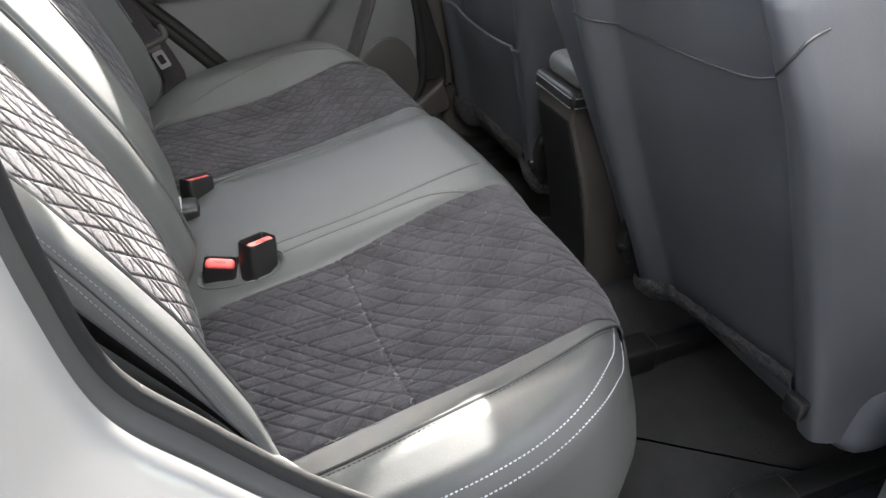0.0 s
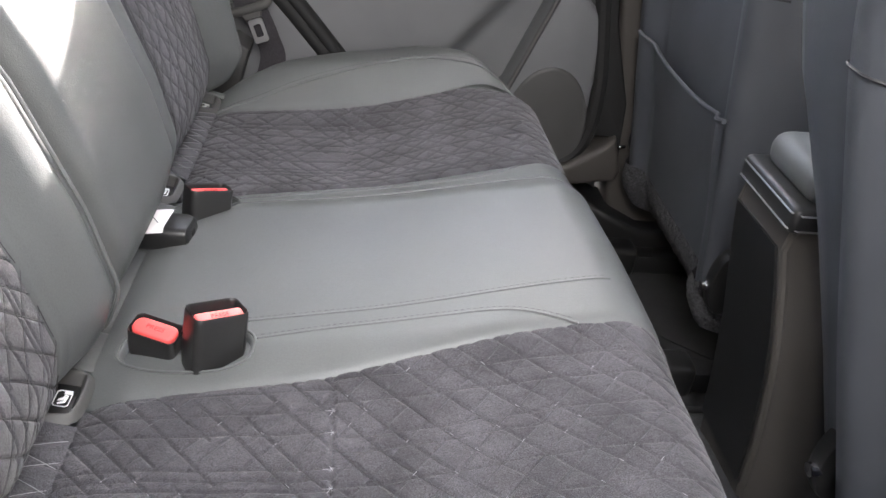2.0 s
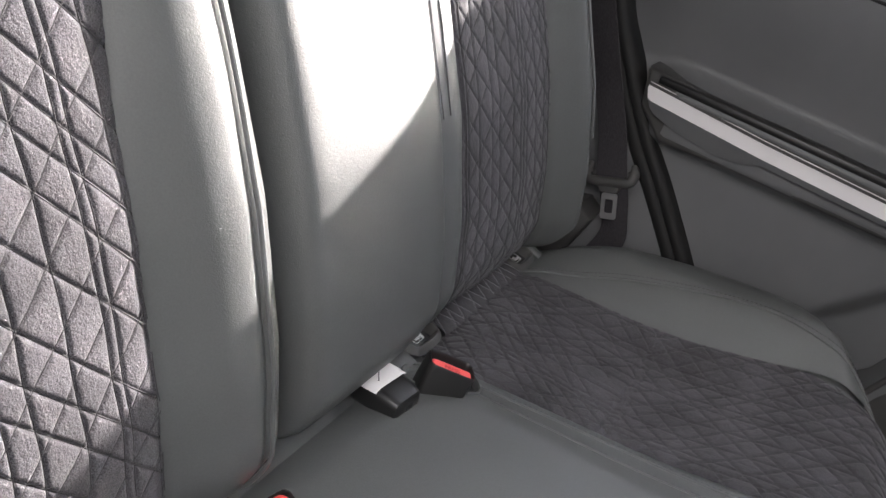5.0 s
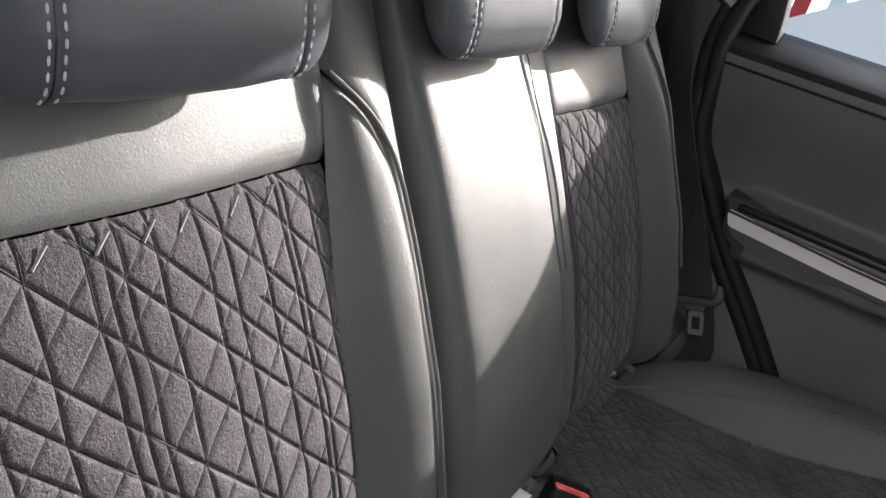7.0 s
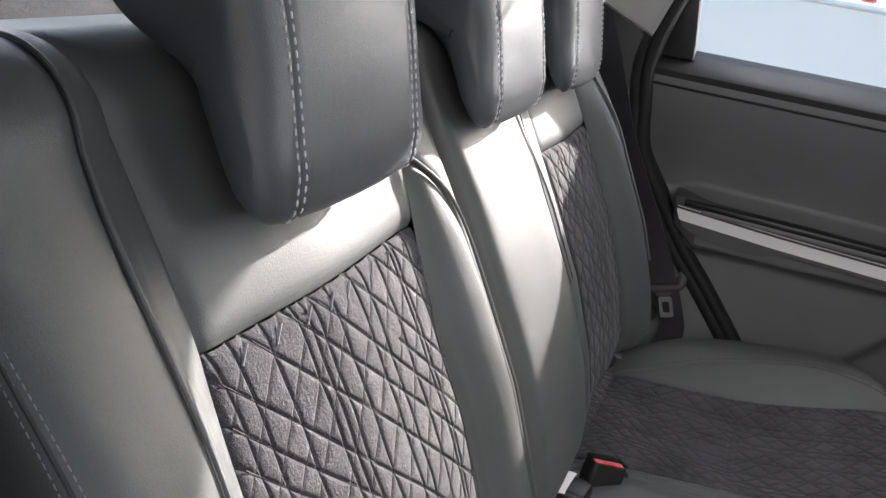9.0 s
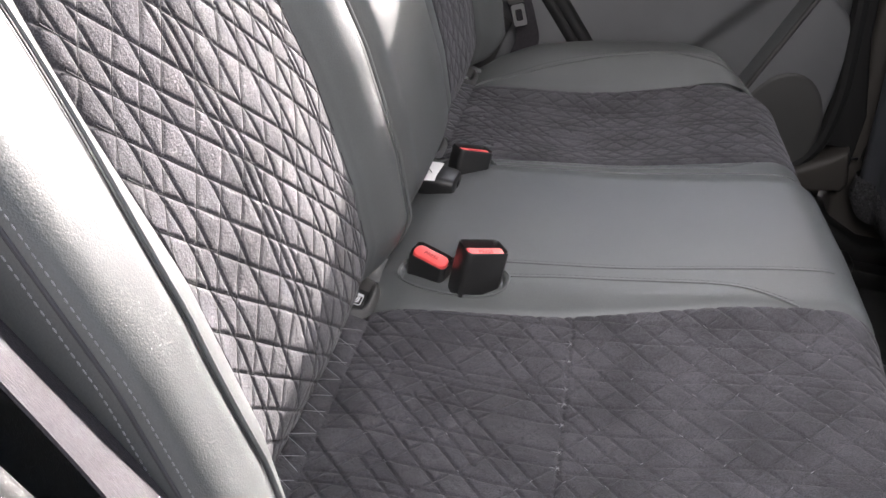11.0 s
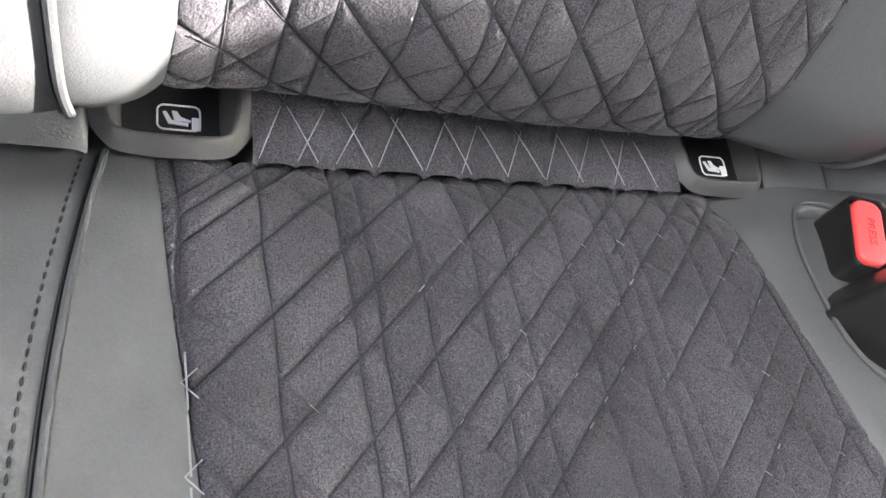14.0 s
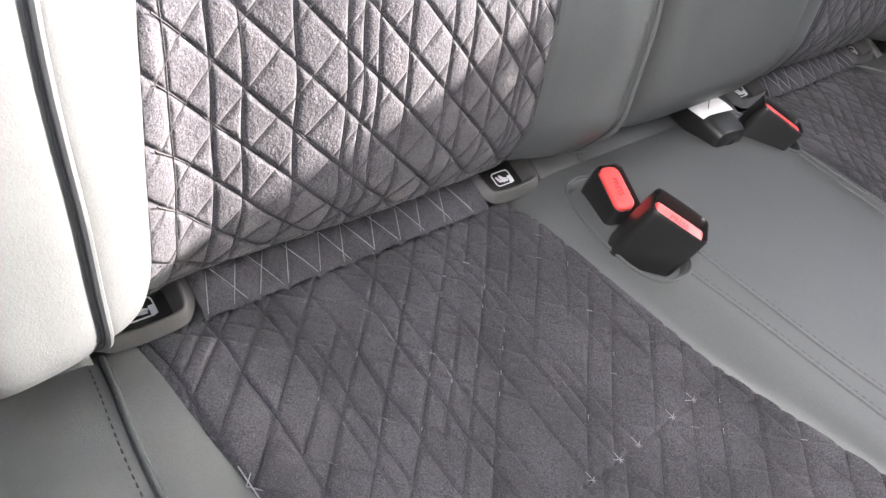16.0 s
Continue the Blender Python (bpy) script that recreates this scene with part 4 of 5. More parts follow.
def ribbon(path, wide, thick=0.0013):
    """Belt webbing along a path: wide across the way given."""
    p = spline(path, 60)
    wv = np.array(spline(wide, 60))
    wv /= np.linalg.norm(wv, axis=1, keepdims=True)
    t = np.gradient(p, axis=0)
    n = np.cross(t, wv)
    n /= np.linalg.norm(n, axis=1, keepdims=True)
    rings = []
    for i in range(60):
        r = []
        for a, b in ((-1, -1), (-0.5, -1), (0, -1), (0.5, -1), (1, -1), (1, 1), (0.5, 1), (0, 1), (-0.5, 1), (-1, 1)):
            r.append(p[i] + wv[i] * 0.0235 * a + n[i] * thick * b * (0.6 if abs(a) == 1 else 1))
        rings.append(r)
    return loft(rings)


def belt(tongue, x, z, up_path, up_wide, low_path, low_wide, body, label):
    """A seat belt with its tongue; tongue: the middle of the holder, x across it, z along the webbing."""
    m = frame_of(tongue, x, z)
    ob = thing("seat_belt", label=label, category="seat belt", group="rear seat belts", m=m)
    part("webbing", ribbon(up_path, up_wide), WEBBING, ob, "grey woven webbing")
    part("webbing", ribbon(low_path, low_wide), WEBBING, ob, "grey woven webbing")
    bar = spline([(-0.0315, 0.003, 0.023), (-0.0345, 0.0, 0.018), (-0.0355, -0.003, 0.009), (-0.0315, -0.005, 0.001), (-0.022, -0.006, -0.002), (0.0, -0.006, -0.002), (0.022, -0.006, -0.002), (0.0315, -0.005, 0.001), (0.0355, -0.003, 0.009), (0.0345, 0.0, 0.018), (0.0315, 0.003, 0.023)], 60)
    thick = [0.0040 + 0.0034 * min(1, k / 9, (59 - k) / 9) for k in range(60)]
    tg = part("tongue_holder", tube(bar, thick, 12, flat=0.85), body, ob, "plastic tongue holder", m)
    part("holder_bar", box((-0.031, 0.003, 0.004), (0.031, 0.008, 0.014), 0.002, 3), body, tg, "", m)
    part("tongue_shroud", loft([[(a * k, b - 0.003, z) for a, b in rounded(0.042, 0.009, 0.004, 4)] for z, k in ((0.0, 1.0), (-0.008, 0.86), (-0.014, 0.70), (-0.017, 0.66))]), body, tg, "", m, sharp=40)
    o, i = rounded(0.024, 0.038, 0.004, 4), rounded(0.013, 0.020, 0.002, 4)
    rows = [[(a, h, b - 0.038) for a, b in c] for c, h in ((o, -0.0012), (o, 0.0012), (i, 0.0012), (i, -0.0012), (o, -0.0012))]
    p = np.array([r + r[:1] for r in rows])
    part("tongue", grid(p), TONGUE, tg, "bright steel tongue", m, sharp=30)
    return ob


belt((0.058, 0.596, 0.458), (0.92, -0.12, 0.38), (-0.42, 0.15, 0.9), [(0.056, 0.598, 0.462), (0.030, 0.605, 0.517), (-0.026, 0.618, 0.61), (-0.085, 0.632, 0.71), (-0.115, 0.640, 0.78), (-0.168, 0.662, 0.885)],
     [(0.92, -0.12, 0.38), (0.9, -0.3, 0.4), (0.85, -0.4, 0.4), (0.8, -0.45, 0.4), (0.8, -0.45, 0.4), (0.8, -0.45, 0.4)],
     [(0.060, 0.597, 0.460), (0.080, 0.603, 0.415), (0.092, 0.610, 0.37), (0.070, 0.612, 0.30)], [(0.92, -0.2, 0.38), (0.93, -0.3, 0.2), (0.9, -0.4, 0.1), (0.9, -0.4, 0.1)], PLASTIC, "dark grey seat belt hanging beside the far backrest")
belt((0.078, -0.615, 0.449), (-0.38, 0.91, -0.15), (-0.33, -0.05, 0.94), [(0.0765, -0.615, 0.453), (0.036, -0.6135, 0.533), (0.003, -0.6145, 0.592), (-0.055, -0.622, 0.693), (-0.10, -0.632, 0.781), (-0.15, -0.645, 0.98)],
     [(-0.38, 0.91, -0.15), (-0.30, 0.88, -0.38), (-0.38, 0.84, -0.42), (-0.48, 0.78, -0.40), (-0.54, 0.74, -0.36), (-0.6, 0.7, -0.3)],
     [(0.080, -0.615, 0.451), (0.088, -0.622, 0.42), (0.072, -0.630, 0.35), (0.03, -0.634, 0.28)], [(-0.38, 0.91, -0.15), (-0.5, 0.8, -0.3), (-0.7, 0.6, -0.2), (-0.8, 0.5, -0.2)], PALEPLASTIC, "grey seat belt with a pale tongue beside the near backrest")

# ---- the far door and the trim round it ----
SEAL = [(0.055, 1.28), (-0.005, 1.06), (-0.050, 0.92), (-0.068, 0.83), (-0.060, 0.76), (-0.042, 0.67), (0.005, 0.60), (0.070, 0.515), (0.130, 0.450), (0.195, 0.375), (0.270, 0.285), (0.36, 0.19), (0.46, 0.14)]


def sheet(xs, zs, y_fn):
    x, z = np.meshgrid(xs, zs)
    return grid(np.stack([x, y_fn(x, z), z], -1))


def door_y(x, z):
    """The inner face of the far door: an overhanging armrest, a slanting step below it and a swell at the belt line."""
    y = 0.704 - 0.034 * soft(z, 0.60, 0.80) + 0.02 * soft(z, 0.80, 0.87)
    d = (x - 0.38) * 0.766 - (z - 0.367) * 0.645
    y = y - 0.030 * (1 - soft(d, -0.016, 0.020)) * (1 - soft(z, 0.56, 0.62))
    low = 0.530 - 0.035 * (0.45 - x)
    arm = soft(z, low - 0.010, low + 0.016) * (1 - soft(z, 0.60, 0.63)) * soft(x, 0.03, 0.09) * (1 - soft(x, 0.50, 0.60))
    return y - np.where(y > 0.69, 0.055, 0.030) * arm


door = thing("rear_door", (0.30, 0.75, 0.12), "closed rear door with dark grey moulded lining and a silver trim strip", "car door")
xs, zs = np.linspace(-0.09, 0.72, 90), np.linspace(0.10, 0.819, 100)
front = sheet(xs, zs, door_y)
part("lining", front, TRIM, door, "dark grey grained door lining", sharp=0)
part("outer_panel", box((-0.09, 0.74, 0.05), (0.72, 0.80, 0.85), 0.02, 3), PAINT, door, "silver painted door skin")
part("window_sill", prism([(0.672, 0.80), (0.670, 0.820), (0.678, 0.829), (0.735, 0.855), (0.735, 0.83)], 0, -0.07, 0.72, 0.0), BLACK, door, "black window sill")
pane = part("window_pane", box((-0.03, 0.716, 0.842), (0.66, 0.720, 1.28), 0.0), GLASS, door, "clear window glass", smooth=False)
pane.visible_shadow = False
part("window_frame", prism([(-0.066, 0.84), (-0.004, 0.84), (-0.006, 0.868), (-0.018, 0.938), (0.004, 1.06), (0.068, 1.28), (0.035, 1.28), (-0.020, 1.06), (-0.055, 0.90)], 1, 0.695, 0.735, 0.003), BLACK, door, "black rear window post")
part("window_frame", box((-0.05, 0.70, 1.200), (0.66, 0.735, 1.34), 0.006), BLACK, door, "black window top rail")

# silver strip, with the pull under it
topx = np.linspace(0.042, 0.495, 60)
zt = np.interp(topx, [0.04, 0.22, 0.39, 0.495], [0.598, 0.590, 0.587, 0.590])
zb = np.interp(topx, [0.042, 0.06, 0.10, 0.165, 0.200, 0.225, 0.39, 0.48, 0.495], [0.590, 0.562, 0.549, 0.543, 0.547, 0.560, 0.558, 0.568, 0.580])
zm = np.maximum(zb, zt - 0.021)


def facet(top, low):
    v = np.linspace(0, 1, 20)[:, None]
    zz = top * (1 - v) + low * v
    kk = zt - zz
    yy = np.where(kk < 0.021, 0.642 - 0.75 * kk, 0.62625 + 0.40 * (kk - 0.021)) + 0 * topx
    return grid(np.stack([topx + 0 * v, yy, zz], -1))


silver = part("silver_trim", facet(zt, zm), SILVER, door, "brushed silver trim strip", sharp=0)
# grey plastic on the lower facet puts its dimmer light into the colour
part("trim_lobe", facet(zm, zb), TRIM, silver, "lower facet of the silver strip, greyed for its dimmer light", sharp=0)
part("trim_backing", prism([(x, z) for x, z in zip(topx, zt - 0.001)] + [(x, z) for x, z in zip(topx[::-1], zb[::-1] + 0.001)], 1, 0.6385, 0.665), PLASTIC, silver, "")
part("trim_cap", box((0.486, 0.628, 0.573), (0.508, 0.652, 0.594), 0.007, 3), CHROME, silver, "bright trim end")
part("armrest", prism([(0.030, 0.615), (0.10, 0.612), (0.45, 0.600), (0.512, 0.596), (0.522, 0.575), (0.50, 0.545), (0.40, 0.535), (0.20, 0.530), (0.085, 0.522), (0.040, 0.56)], 1, 0.645, 0.72, 0.008, 3), PLASTIC, door, "moulded armrest")
part("switch_panel", box((0.05, 0.640, 0.599), (0.48, 0.70, 0.611), 0.004), BLACK, door, "")
part("pull_recess", box((0.215, 0.648, 0.604), (0.315, 0.675, 0.6115), 0.003), BLACK, door, "")
part("window_switch", box((0.385, 0.648, 0.606), (0.430, 0.668, 0.6135), 0.003), BLACK, door, "black window switch")
part("speaker_bulge", prism([(0.43, 0.12), (0.44, 0.28), (0.497, 0.344), (0.560, 0.512), (0.570, 0.530), (0.584, 0.532), (0.616, 0.509), (0.655, 0.474), (0.655, 0.12)], 1, 0.642, 0.72, 0.012, 4), TRIM, door, "moulded lower pocket")
part("pocket_rim", tube([(0.488, 0.634, 0.315), (0.502, 0.632, 0.355), (0.568, 0.634, 0.528)], 0.0045, 10), PLASTIC, door, "raised pocket edge")
# darker plastic than the lining puts in the shade of the speaker hollow
part("speaker_grille", prism([(0.578 + 0.080 * math.cos(a), 0.272 + 0.118 * math.sin(a)) for a in np.linspace(0, 2 * math.pi, 33)[:-1]], 1, 0.6385, 0.66, 0.010, 4), PLASTIC, door, "speaker cover, dark for the shade in its hollow")
part("inner_handle", box((0.44, 0.668, 0.70), (0.56, 0.690, 0.735), 0.008, 3), CHROME, door, "chrome inner door handle")
part("crease", tube([(x, door_y(np.array(x), np.array(0.795)) - 0.0004, 0.795) for x in np.linspace(-0.08, 0.70, 30)], 0.0022, 8), BLACK, door, "")

# rubber seal and pillar trim
seal_pts = spline(SEAL, 90)
run = np.gradient(seal_pts, axis=0)
run /= np.linalg.norm(run, axis=1, keepdims=True)
side = np.column_stack([-run[:, 1], run[:, 0]])
lips = [(-0.022, 0.700), (-0.022, 0.662), (-0.017, 0.653), (-0.004, 0.651), (0.000, 0.655), (0.004, 0.650), (0.015, 0.651), (0.020, 0.660), (0.020, 0.700)]
setting("door_seal_far", loft([[(p[0] - 0.012 + n[0] * a, b, p[1] + n[1] * a) for a, b in lips] for p, n in zip(seal_pts, side)]), RUBBER, "black rubber door seal", "seal", sharp=60)
behind = [(x - 0.006, z) for x, z in seal_pts[::3] if z < 0.86]
poly = behind + [(0.46, -0.02), (-0.30, -0.02), (-0.34, 0.60), (-0.20, 0.90), (-0.173, 0.912), (-0.076, 0.866)]
setting("pillar_trim_far", prism(poly, 1, 0.660, 0.74, 0.006, 3), TRIM, "dark grey moulded pillar and wheel-arch trim", "pillar trim")
setting("pillar_cover_far", prism([(-0.035, 0.665), (-0.075, 0.76), (-0.088, 0.83), (-0.082, 0.868), (-0.173, 0.912), (-0.21, 0.90), (-0.17, 0.75), (-0.10, 0.63), (-0.03, 0.585)], 1, 0.653, 0.662, 0.003), BLACK, "black plastic cover on the far rear pillar", "pillar trim")
setting("belt_cover", prism([(-0.01, 0.30), (0.03, 0.30), (0.055, 0.385), (0.03, 0.40), (0.0, 0.39)], 1, 0.600, 0.67, 0.006, 3), PLASTIC, "grey plastic cover at the foot of the far belt", "trim")
setting("pillar_upper_far", prism([(-0.190, 0.938), (-0.175, 0.917), (-0.0765, 0.870), (-0.016, 1.05), (0.05, 1.295), (-0.03, 1.295), (-0.153, 1.018)], 1, 0.645, 0.70, 0.01, 3), HEADLINER, "pale grey upper pillar trim", "pillar trim")
setting("quarter_sill_far", prism([(-0.90, 0.925), (-0.20, 0.925), (-0.20, 0.80), (-0.34, 0.60), (-0.34, 0.10), (-0.90, 0.10)], 1, 0.66, 0.74, 0.01, 3), TRIM, "dark grey luggage-side trim", "trim")
setting("body_far", box((-0.95, 0.742, -0.20), (2.05, 0.80, 0.04), 0.02), PAINT, "silver painted sill and lower body", "body")
setting("b_pillar_far", prism([(0.722, 0.173), (0.745, 0.06), (0.88, 0.06), (0.84, 0.50), (0.76, 1.30), (0.662, 1.30), (0.662, 0.80), (0.656, 0.61), (0.676, 0.50), (0.712, 0.318)], 1, 0.650, 0.76, 0.012, 3), PILLAR, "dark brown-grey centre pillar trim", "pillar trim")
setting("sill_trim_far", prism([(0.648, 0.16), (0.62, 0.085), (0.50, 0.06), (0.45, 0.10), (0.45, 0.02), (1.6, 0.02), (1.6, 0.08), (0.80, 0.085)], 1, 0.60, 0.73, 0.015, 3), BLACK, "dark plastic sill trim", "sill trim")

part_pts = spline([(0.660, 0.90), (0.634, 0.74), (0.618, 0.608), (0.635, 0.496), (0.649, 0.418), (0.658, 0.353), (0.656, 0.270), (0.628, 0.215), (0.56, 0.18)], 60)
setting("door_seal_pillar", tube(np.column_stack([part_pts[:, 0] + 0.010, np.full(60, 0.650), part_pts[:, 1]]), 0.014, 10), RUBBER, "black rubber seal along the centre pillar", "seal")
setting("pillar_foot", prism([(0.630, 0.61), (0.650, 0.614), (0.676, 0.471), (0.705, 0.385), (0.724, 0.33), (0.735, 0.19), (0.720, 0.262), (0.690, 0.262), (0.664, 0.262), (0.668, 0.353), (0.658, 0.418), (0.645, 0.496)], 1, 0.642, 0.70, 0.005, 3), RUBBER, "black edge trim down the centre pillar", "pillar trim")
setting("sill_kick_plate", prism([(0.60, 0.196), (0.640, 0.214), (0.685, 0.245), (0.715, 0.268), (0.738, 0.20), (0.730, 0.180), (0.660, 0.167), (0.60, 0.164)], 1, 0.622, 0.72, 0.012, 4), PILLAR, "brown-grey moulded foot of the centre pillar", "sill trim")

# front belt anchored at the foot of the centre pillar
m = Matrix.Translation((0.78, 0.69, 0.07))
fbelt = thing("front_seat_belt", label="dark seat belt running down the centre pillar to its floor anchor", category="seat belt", m=m)
part("webbing", ribbon([(0.775, 0.672, 0.09), (0.762, 0.668, 0.30), (0.75, 0.662, 0.62), (0.74, 0.655, 1.10)], [(1, 0.1, 0)] * 4), WEBBING, fbelt)
part("anchor", box((0.755, 0.658, 0.05), (0.80, 0.685, 0.10), 0.006, 3), BLACK, fbelt, "black anchor cover")
part("bolt", tube([(0.79, 0.655, 0.062), (0.79, 0.665, 0.062)], 0.009, 12), STEEL, fbelt, "steel bolt")


# ---- front seats ----
def front_car_seat(y0, half, k, x0, label, flip):
    """A front seat seen from behind: k is the lean of its back."""
    ob = thing("front_seat_assembly", (x0 + 0.2, y0, 0.05), label, "car seat", "front seats")

    def at(v, z, out=0.0):
        return (x0 - k * (z - 0.25) - out, y0 + v, z)

    zs = np.linspace(0.20, 0.86, 60)
    vs = np.linspace(-1, 1, 60)
    z, v = np.meshgrid(zs, vs, indexing="ij")
    wide = half * (0.94 + 0.06 * soft(z, 0.2, 0.5) - 0.16 * soft(z, 0.66, 0.86))
    a = np.abs(v)
    bulge = 0.030 * soft(a, 0.62, 0.80) * (1 - soft(a, 0.86, 1.0)) - 0.075 * soft(a, 0.90, 1.0) ** 2
    hollow = -0.005 * (1 - soft(a, 0.2, 0.7)) * soft(z, 0.25, 0.4)
    roll = -0.09 * soft(z, 0.80, 0.86) ** 2
    p = np.stack([x0 - k * (z - 0.25) - (bulge + hollow + roll), y0 + v * wide, z + 0 * v], -1)
    part("back_cover", grid(p), DARKLEATHER, ob, "smooth dark grey leather back", sharp=0)
    rings = []
    for zz in np.linspace(0.18, 0.87, 20):
        h = half * (0.94 + 0.06 * float(soft(zz, 0.2, 0.5)) - 0.16 * float(soft(zz, 0.66, 0.86))) - 0.006
        x = x0 - k * (zz - 0.25) + 0.083
        rings.append([(x + a2, y0 + b2, zz) for a2, b2 in rounded(0.13, 2 * h, 0.05, 5)])
    part("back_core", loft(rings), DARKLEATHER, ob, "leather sides of the backrest", sharp=50)
    # seams and map pocket
    def skin(v, z, lift=0.0014):
        a = abs(v)
        b = 0.030 * float(soft(a, 0.62, 0.80)) * (1 - float(soft(a, 0.86, 1.0))) - 0.075 * float(soft(a, 0.90, 1.0)) ** 2
        h = -0.005 * (1 - float(soft(a, 0.2, 0.7))) * float(soft(z, 0.25, 0.4))
        r2 = -0.09 * float(soft(z, 0.80, 0.86)) ** 2
        wd = half * (0.94 + 0.06 * float(soft(z, 0.2, 0.5)) - 0.16 * float(soft(z, 0.66, 0.86)))
        return (x0 - k * (z - 0.25) - (b + h + r2) - lift, y0 + v * wd, z)

    if flip > 0:
        rings = []
        for zz in np.linspace(0.27, 0.86, 24):
            xb = x0 - k * (zz - 0.25)
            ya = y0 + half * 0.93 - 0.04 * float(soft(zz, 0.62, 0.86))
            yb = float(np.interp(zz, [0.27, 0.375, 0.51, 0.63, 0.76, 0.86], [-0.098, -0.086, -0.062, -0.022, -0.022, -0.06]))
            rings.append([(xb - 0.006, ya, zz), (xb - 0.012, ya * 0.6 + yb * 0.4, zz), (xb - 0.006, ya * 0.25 + yb * 0.75, zz), (xb + 0.006, yb - 0.004, zz), (xb + 0.024, yb, zz), (xb + 0.12, yb - 0.012, zz), (xb + 0.13, ya, zz)])
        part("seam", tube([(g[0][0] - 0.001, g[0][1] + 0.004, g[0][2]) for g in rings], 0.0018, 6), THREADSHADE, ob, "sewn seam")
        part("side_bolster", loft(rings), DARKLEATHER, ob, "padded leather side of the backrest", sharp=60)
        for pts in ([(0.90, 0.682), (0.72, 0.680), (0.5, 0.679), (0.0, 0.688), (-0.36, 0.700), (-0.55, 0.714), (-0.75, 0.738), (-0.88, 0.762), (-0.95, 0.790)],):
            c = spline(pts, 70)
            part("seam", tube([skin(v, z, 0.0006) for v, z in c], 0.0015, 6), THREADSHADE, ob, "sewn seam")
    else:
        c = spline([(0.95, 0.64), (0.4, 0.66), (-0.4, 0.66), (-0.95, 0.64)], 60)
        part("seam", tube([skin(v, z, 0.0006) for v, z in c], 0.0015, 6), THREADSHADE, ob, "sewn seam")
        pz, pv = np.linspace(0.235, 0.475, 40), np.linspace(-0.86, 0.80, 40)
        Z, V = np.meshgrid(pz, pv, indexing="ij")
        sag = 0.010 + 0.016 * soft(Z, 0.3, 0.47) * (1 - np.abs(V) ** 2)
        Zt = Z + 0.030 * np.abs(V) ** 3 * soft(Z, 0.38, 0.475) - 0.012 * soft(Z, 0.38, 0.475)
        pk = np.stack([x0 - k * (Zt - 0.25) - sag - 0.02 * soft(np.abs(V), 0.6, 0.8), y0 + V * half * 0.98, Zt], -1)
        pocket = part("map_pocket", grid(pk), DARKLEATHER, ob, "dark map pocket", sharp=0)
        part("pocket_hem", tube(pk[-1], 0.0035, 8), DARKLEATHER, pocket, "rolled hem")
    V, K = np.meshgrid(np.linspace(-0.84 if flip > 0 else -0.97, 0.97, 60), np.linspace(0, 1, 16), indexing="ij")
    inner = V * flip
    Zt = 0.205 + 0.048 * (1 - inner) if flip > 0 else 0.240 + 0.0 * inner
    strip_z = Zt - (0.052 if flip > 0 else 0.082) * K
    lump = 0.0015 * np.sin(V * 37 + K * 9) + 0.001 * np.sin(V * 83 - K * 5)
    X = np.array([[skin(v, max(z, 0.2))[0] for z in row] for v, row in zip(V[:, 0], Zt[:, :1])])
    X = X - 0.006 - 0.010 * np.sin(K * math.pi) + 0.36 * 0.08 * K + lump
    wide = half * 0.955
    part("felt_strip", grid(np.stack([X, y0 + V * wide, strip_z], -1)), FELT, ob, "lumpy grey felt strip under the back", sharp=0)
    for side in ((1,) if flip > 0 else (-1, 1)):
        big = 1.0 if side * y0 < 0 else 0.45
        h = part("recliner_cover", prism([(x0 - 0.012 + 0.024 * big * math.cos(t), 0.262 + 0.05 * big * math.sin(t)) for t in np.linspace(0, 2 * math.pi, 24, endpoint=False)], 1, y0 + side * (half - 0.006) - 0.012, y0 + side * (half - 0.006) + 0.012, 0.005), BLACK, ob, "black recliner cover")
        part("pivot", tube([(x0 - 0.030, y0 + side * (half - 0.010), 0.252), (x0 - 0.042, y0 + side * (half - 0.010), 0.250)], 0.008 * big, 14), CHROME, h, "bright pivot bolt")
    for side in (-1, 1):
        part("rail", box((x0 - 0.06, y0 + side * half * 0.72 - 0.02, 0.02), (x0 + 0.42, y0 + side * half * 0.72 + 0.02, 0.06), 0.006), BLACK, ob, "black seat rail")
        part("rail_cover", box((x0 - 0.075, y0 + side * half * 0.72 - 0.028, 0.012), (x0 + 0.02, y0 + side * half * 0.72 + 0.028, 0.075), 0.012, 3), BLACK, ob, "")
    if flip > 0:
        part("hem_clip", box((x0 - 0.062, y0 - half * 0.86, 0.262), (x0 - 0.044, y0 - half * 0.74, 0.292), 0.004, 2), BLACK, ob, "black plastic clip at the end of the felt")
    part("cushion", box((x0 + 0.02, y0 - half, 0.16), (x0 + 0.52, y0 + half, 0.32), 0.05, 4), DARKLEATHER, ob, "leather seat cushion")
    cx = x0 - k * (0.93 - 0.25) + 0.05
    part("headrest", box((cx - 0.05, y0 - 0.12, 0.885), (cx + 0.06, y0 + 0.12, 1.06), 0.035, 4), DARKLEATHER, ob, "padded leather headrest")
    for side in (-1, 1):
        part("headrest_post", tube([(cx, y0 + side * 0.06, 0.80), (cx, y0 + side * 0.06, 0.90)], 0.006, 10), STEEL, ob)
    return ob


front_car_seat(-0.385, 0.245, 0.36, 0.765, "dark grey leather front seat with a smooth back, seen from behind", 1)
front_car_seat(0.405, 0.235, 0.15, 0.765, "dark grey leather front seat with a map pocket on its back", -1)

# ---- centre console ----
con = thing("centre_console", (0.85, 0.01, 0.05), "dark centre console with a padded lid and grey side edges", "console")
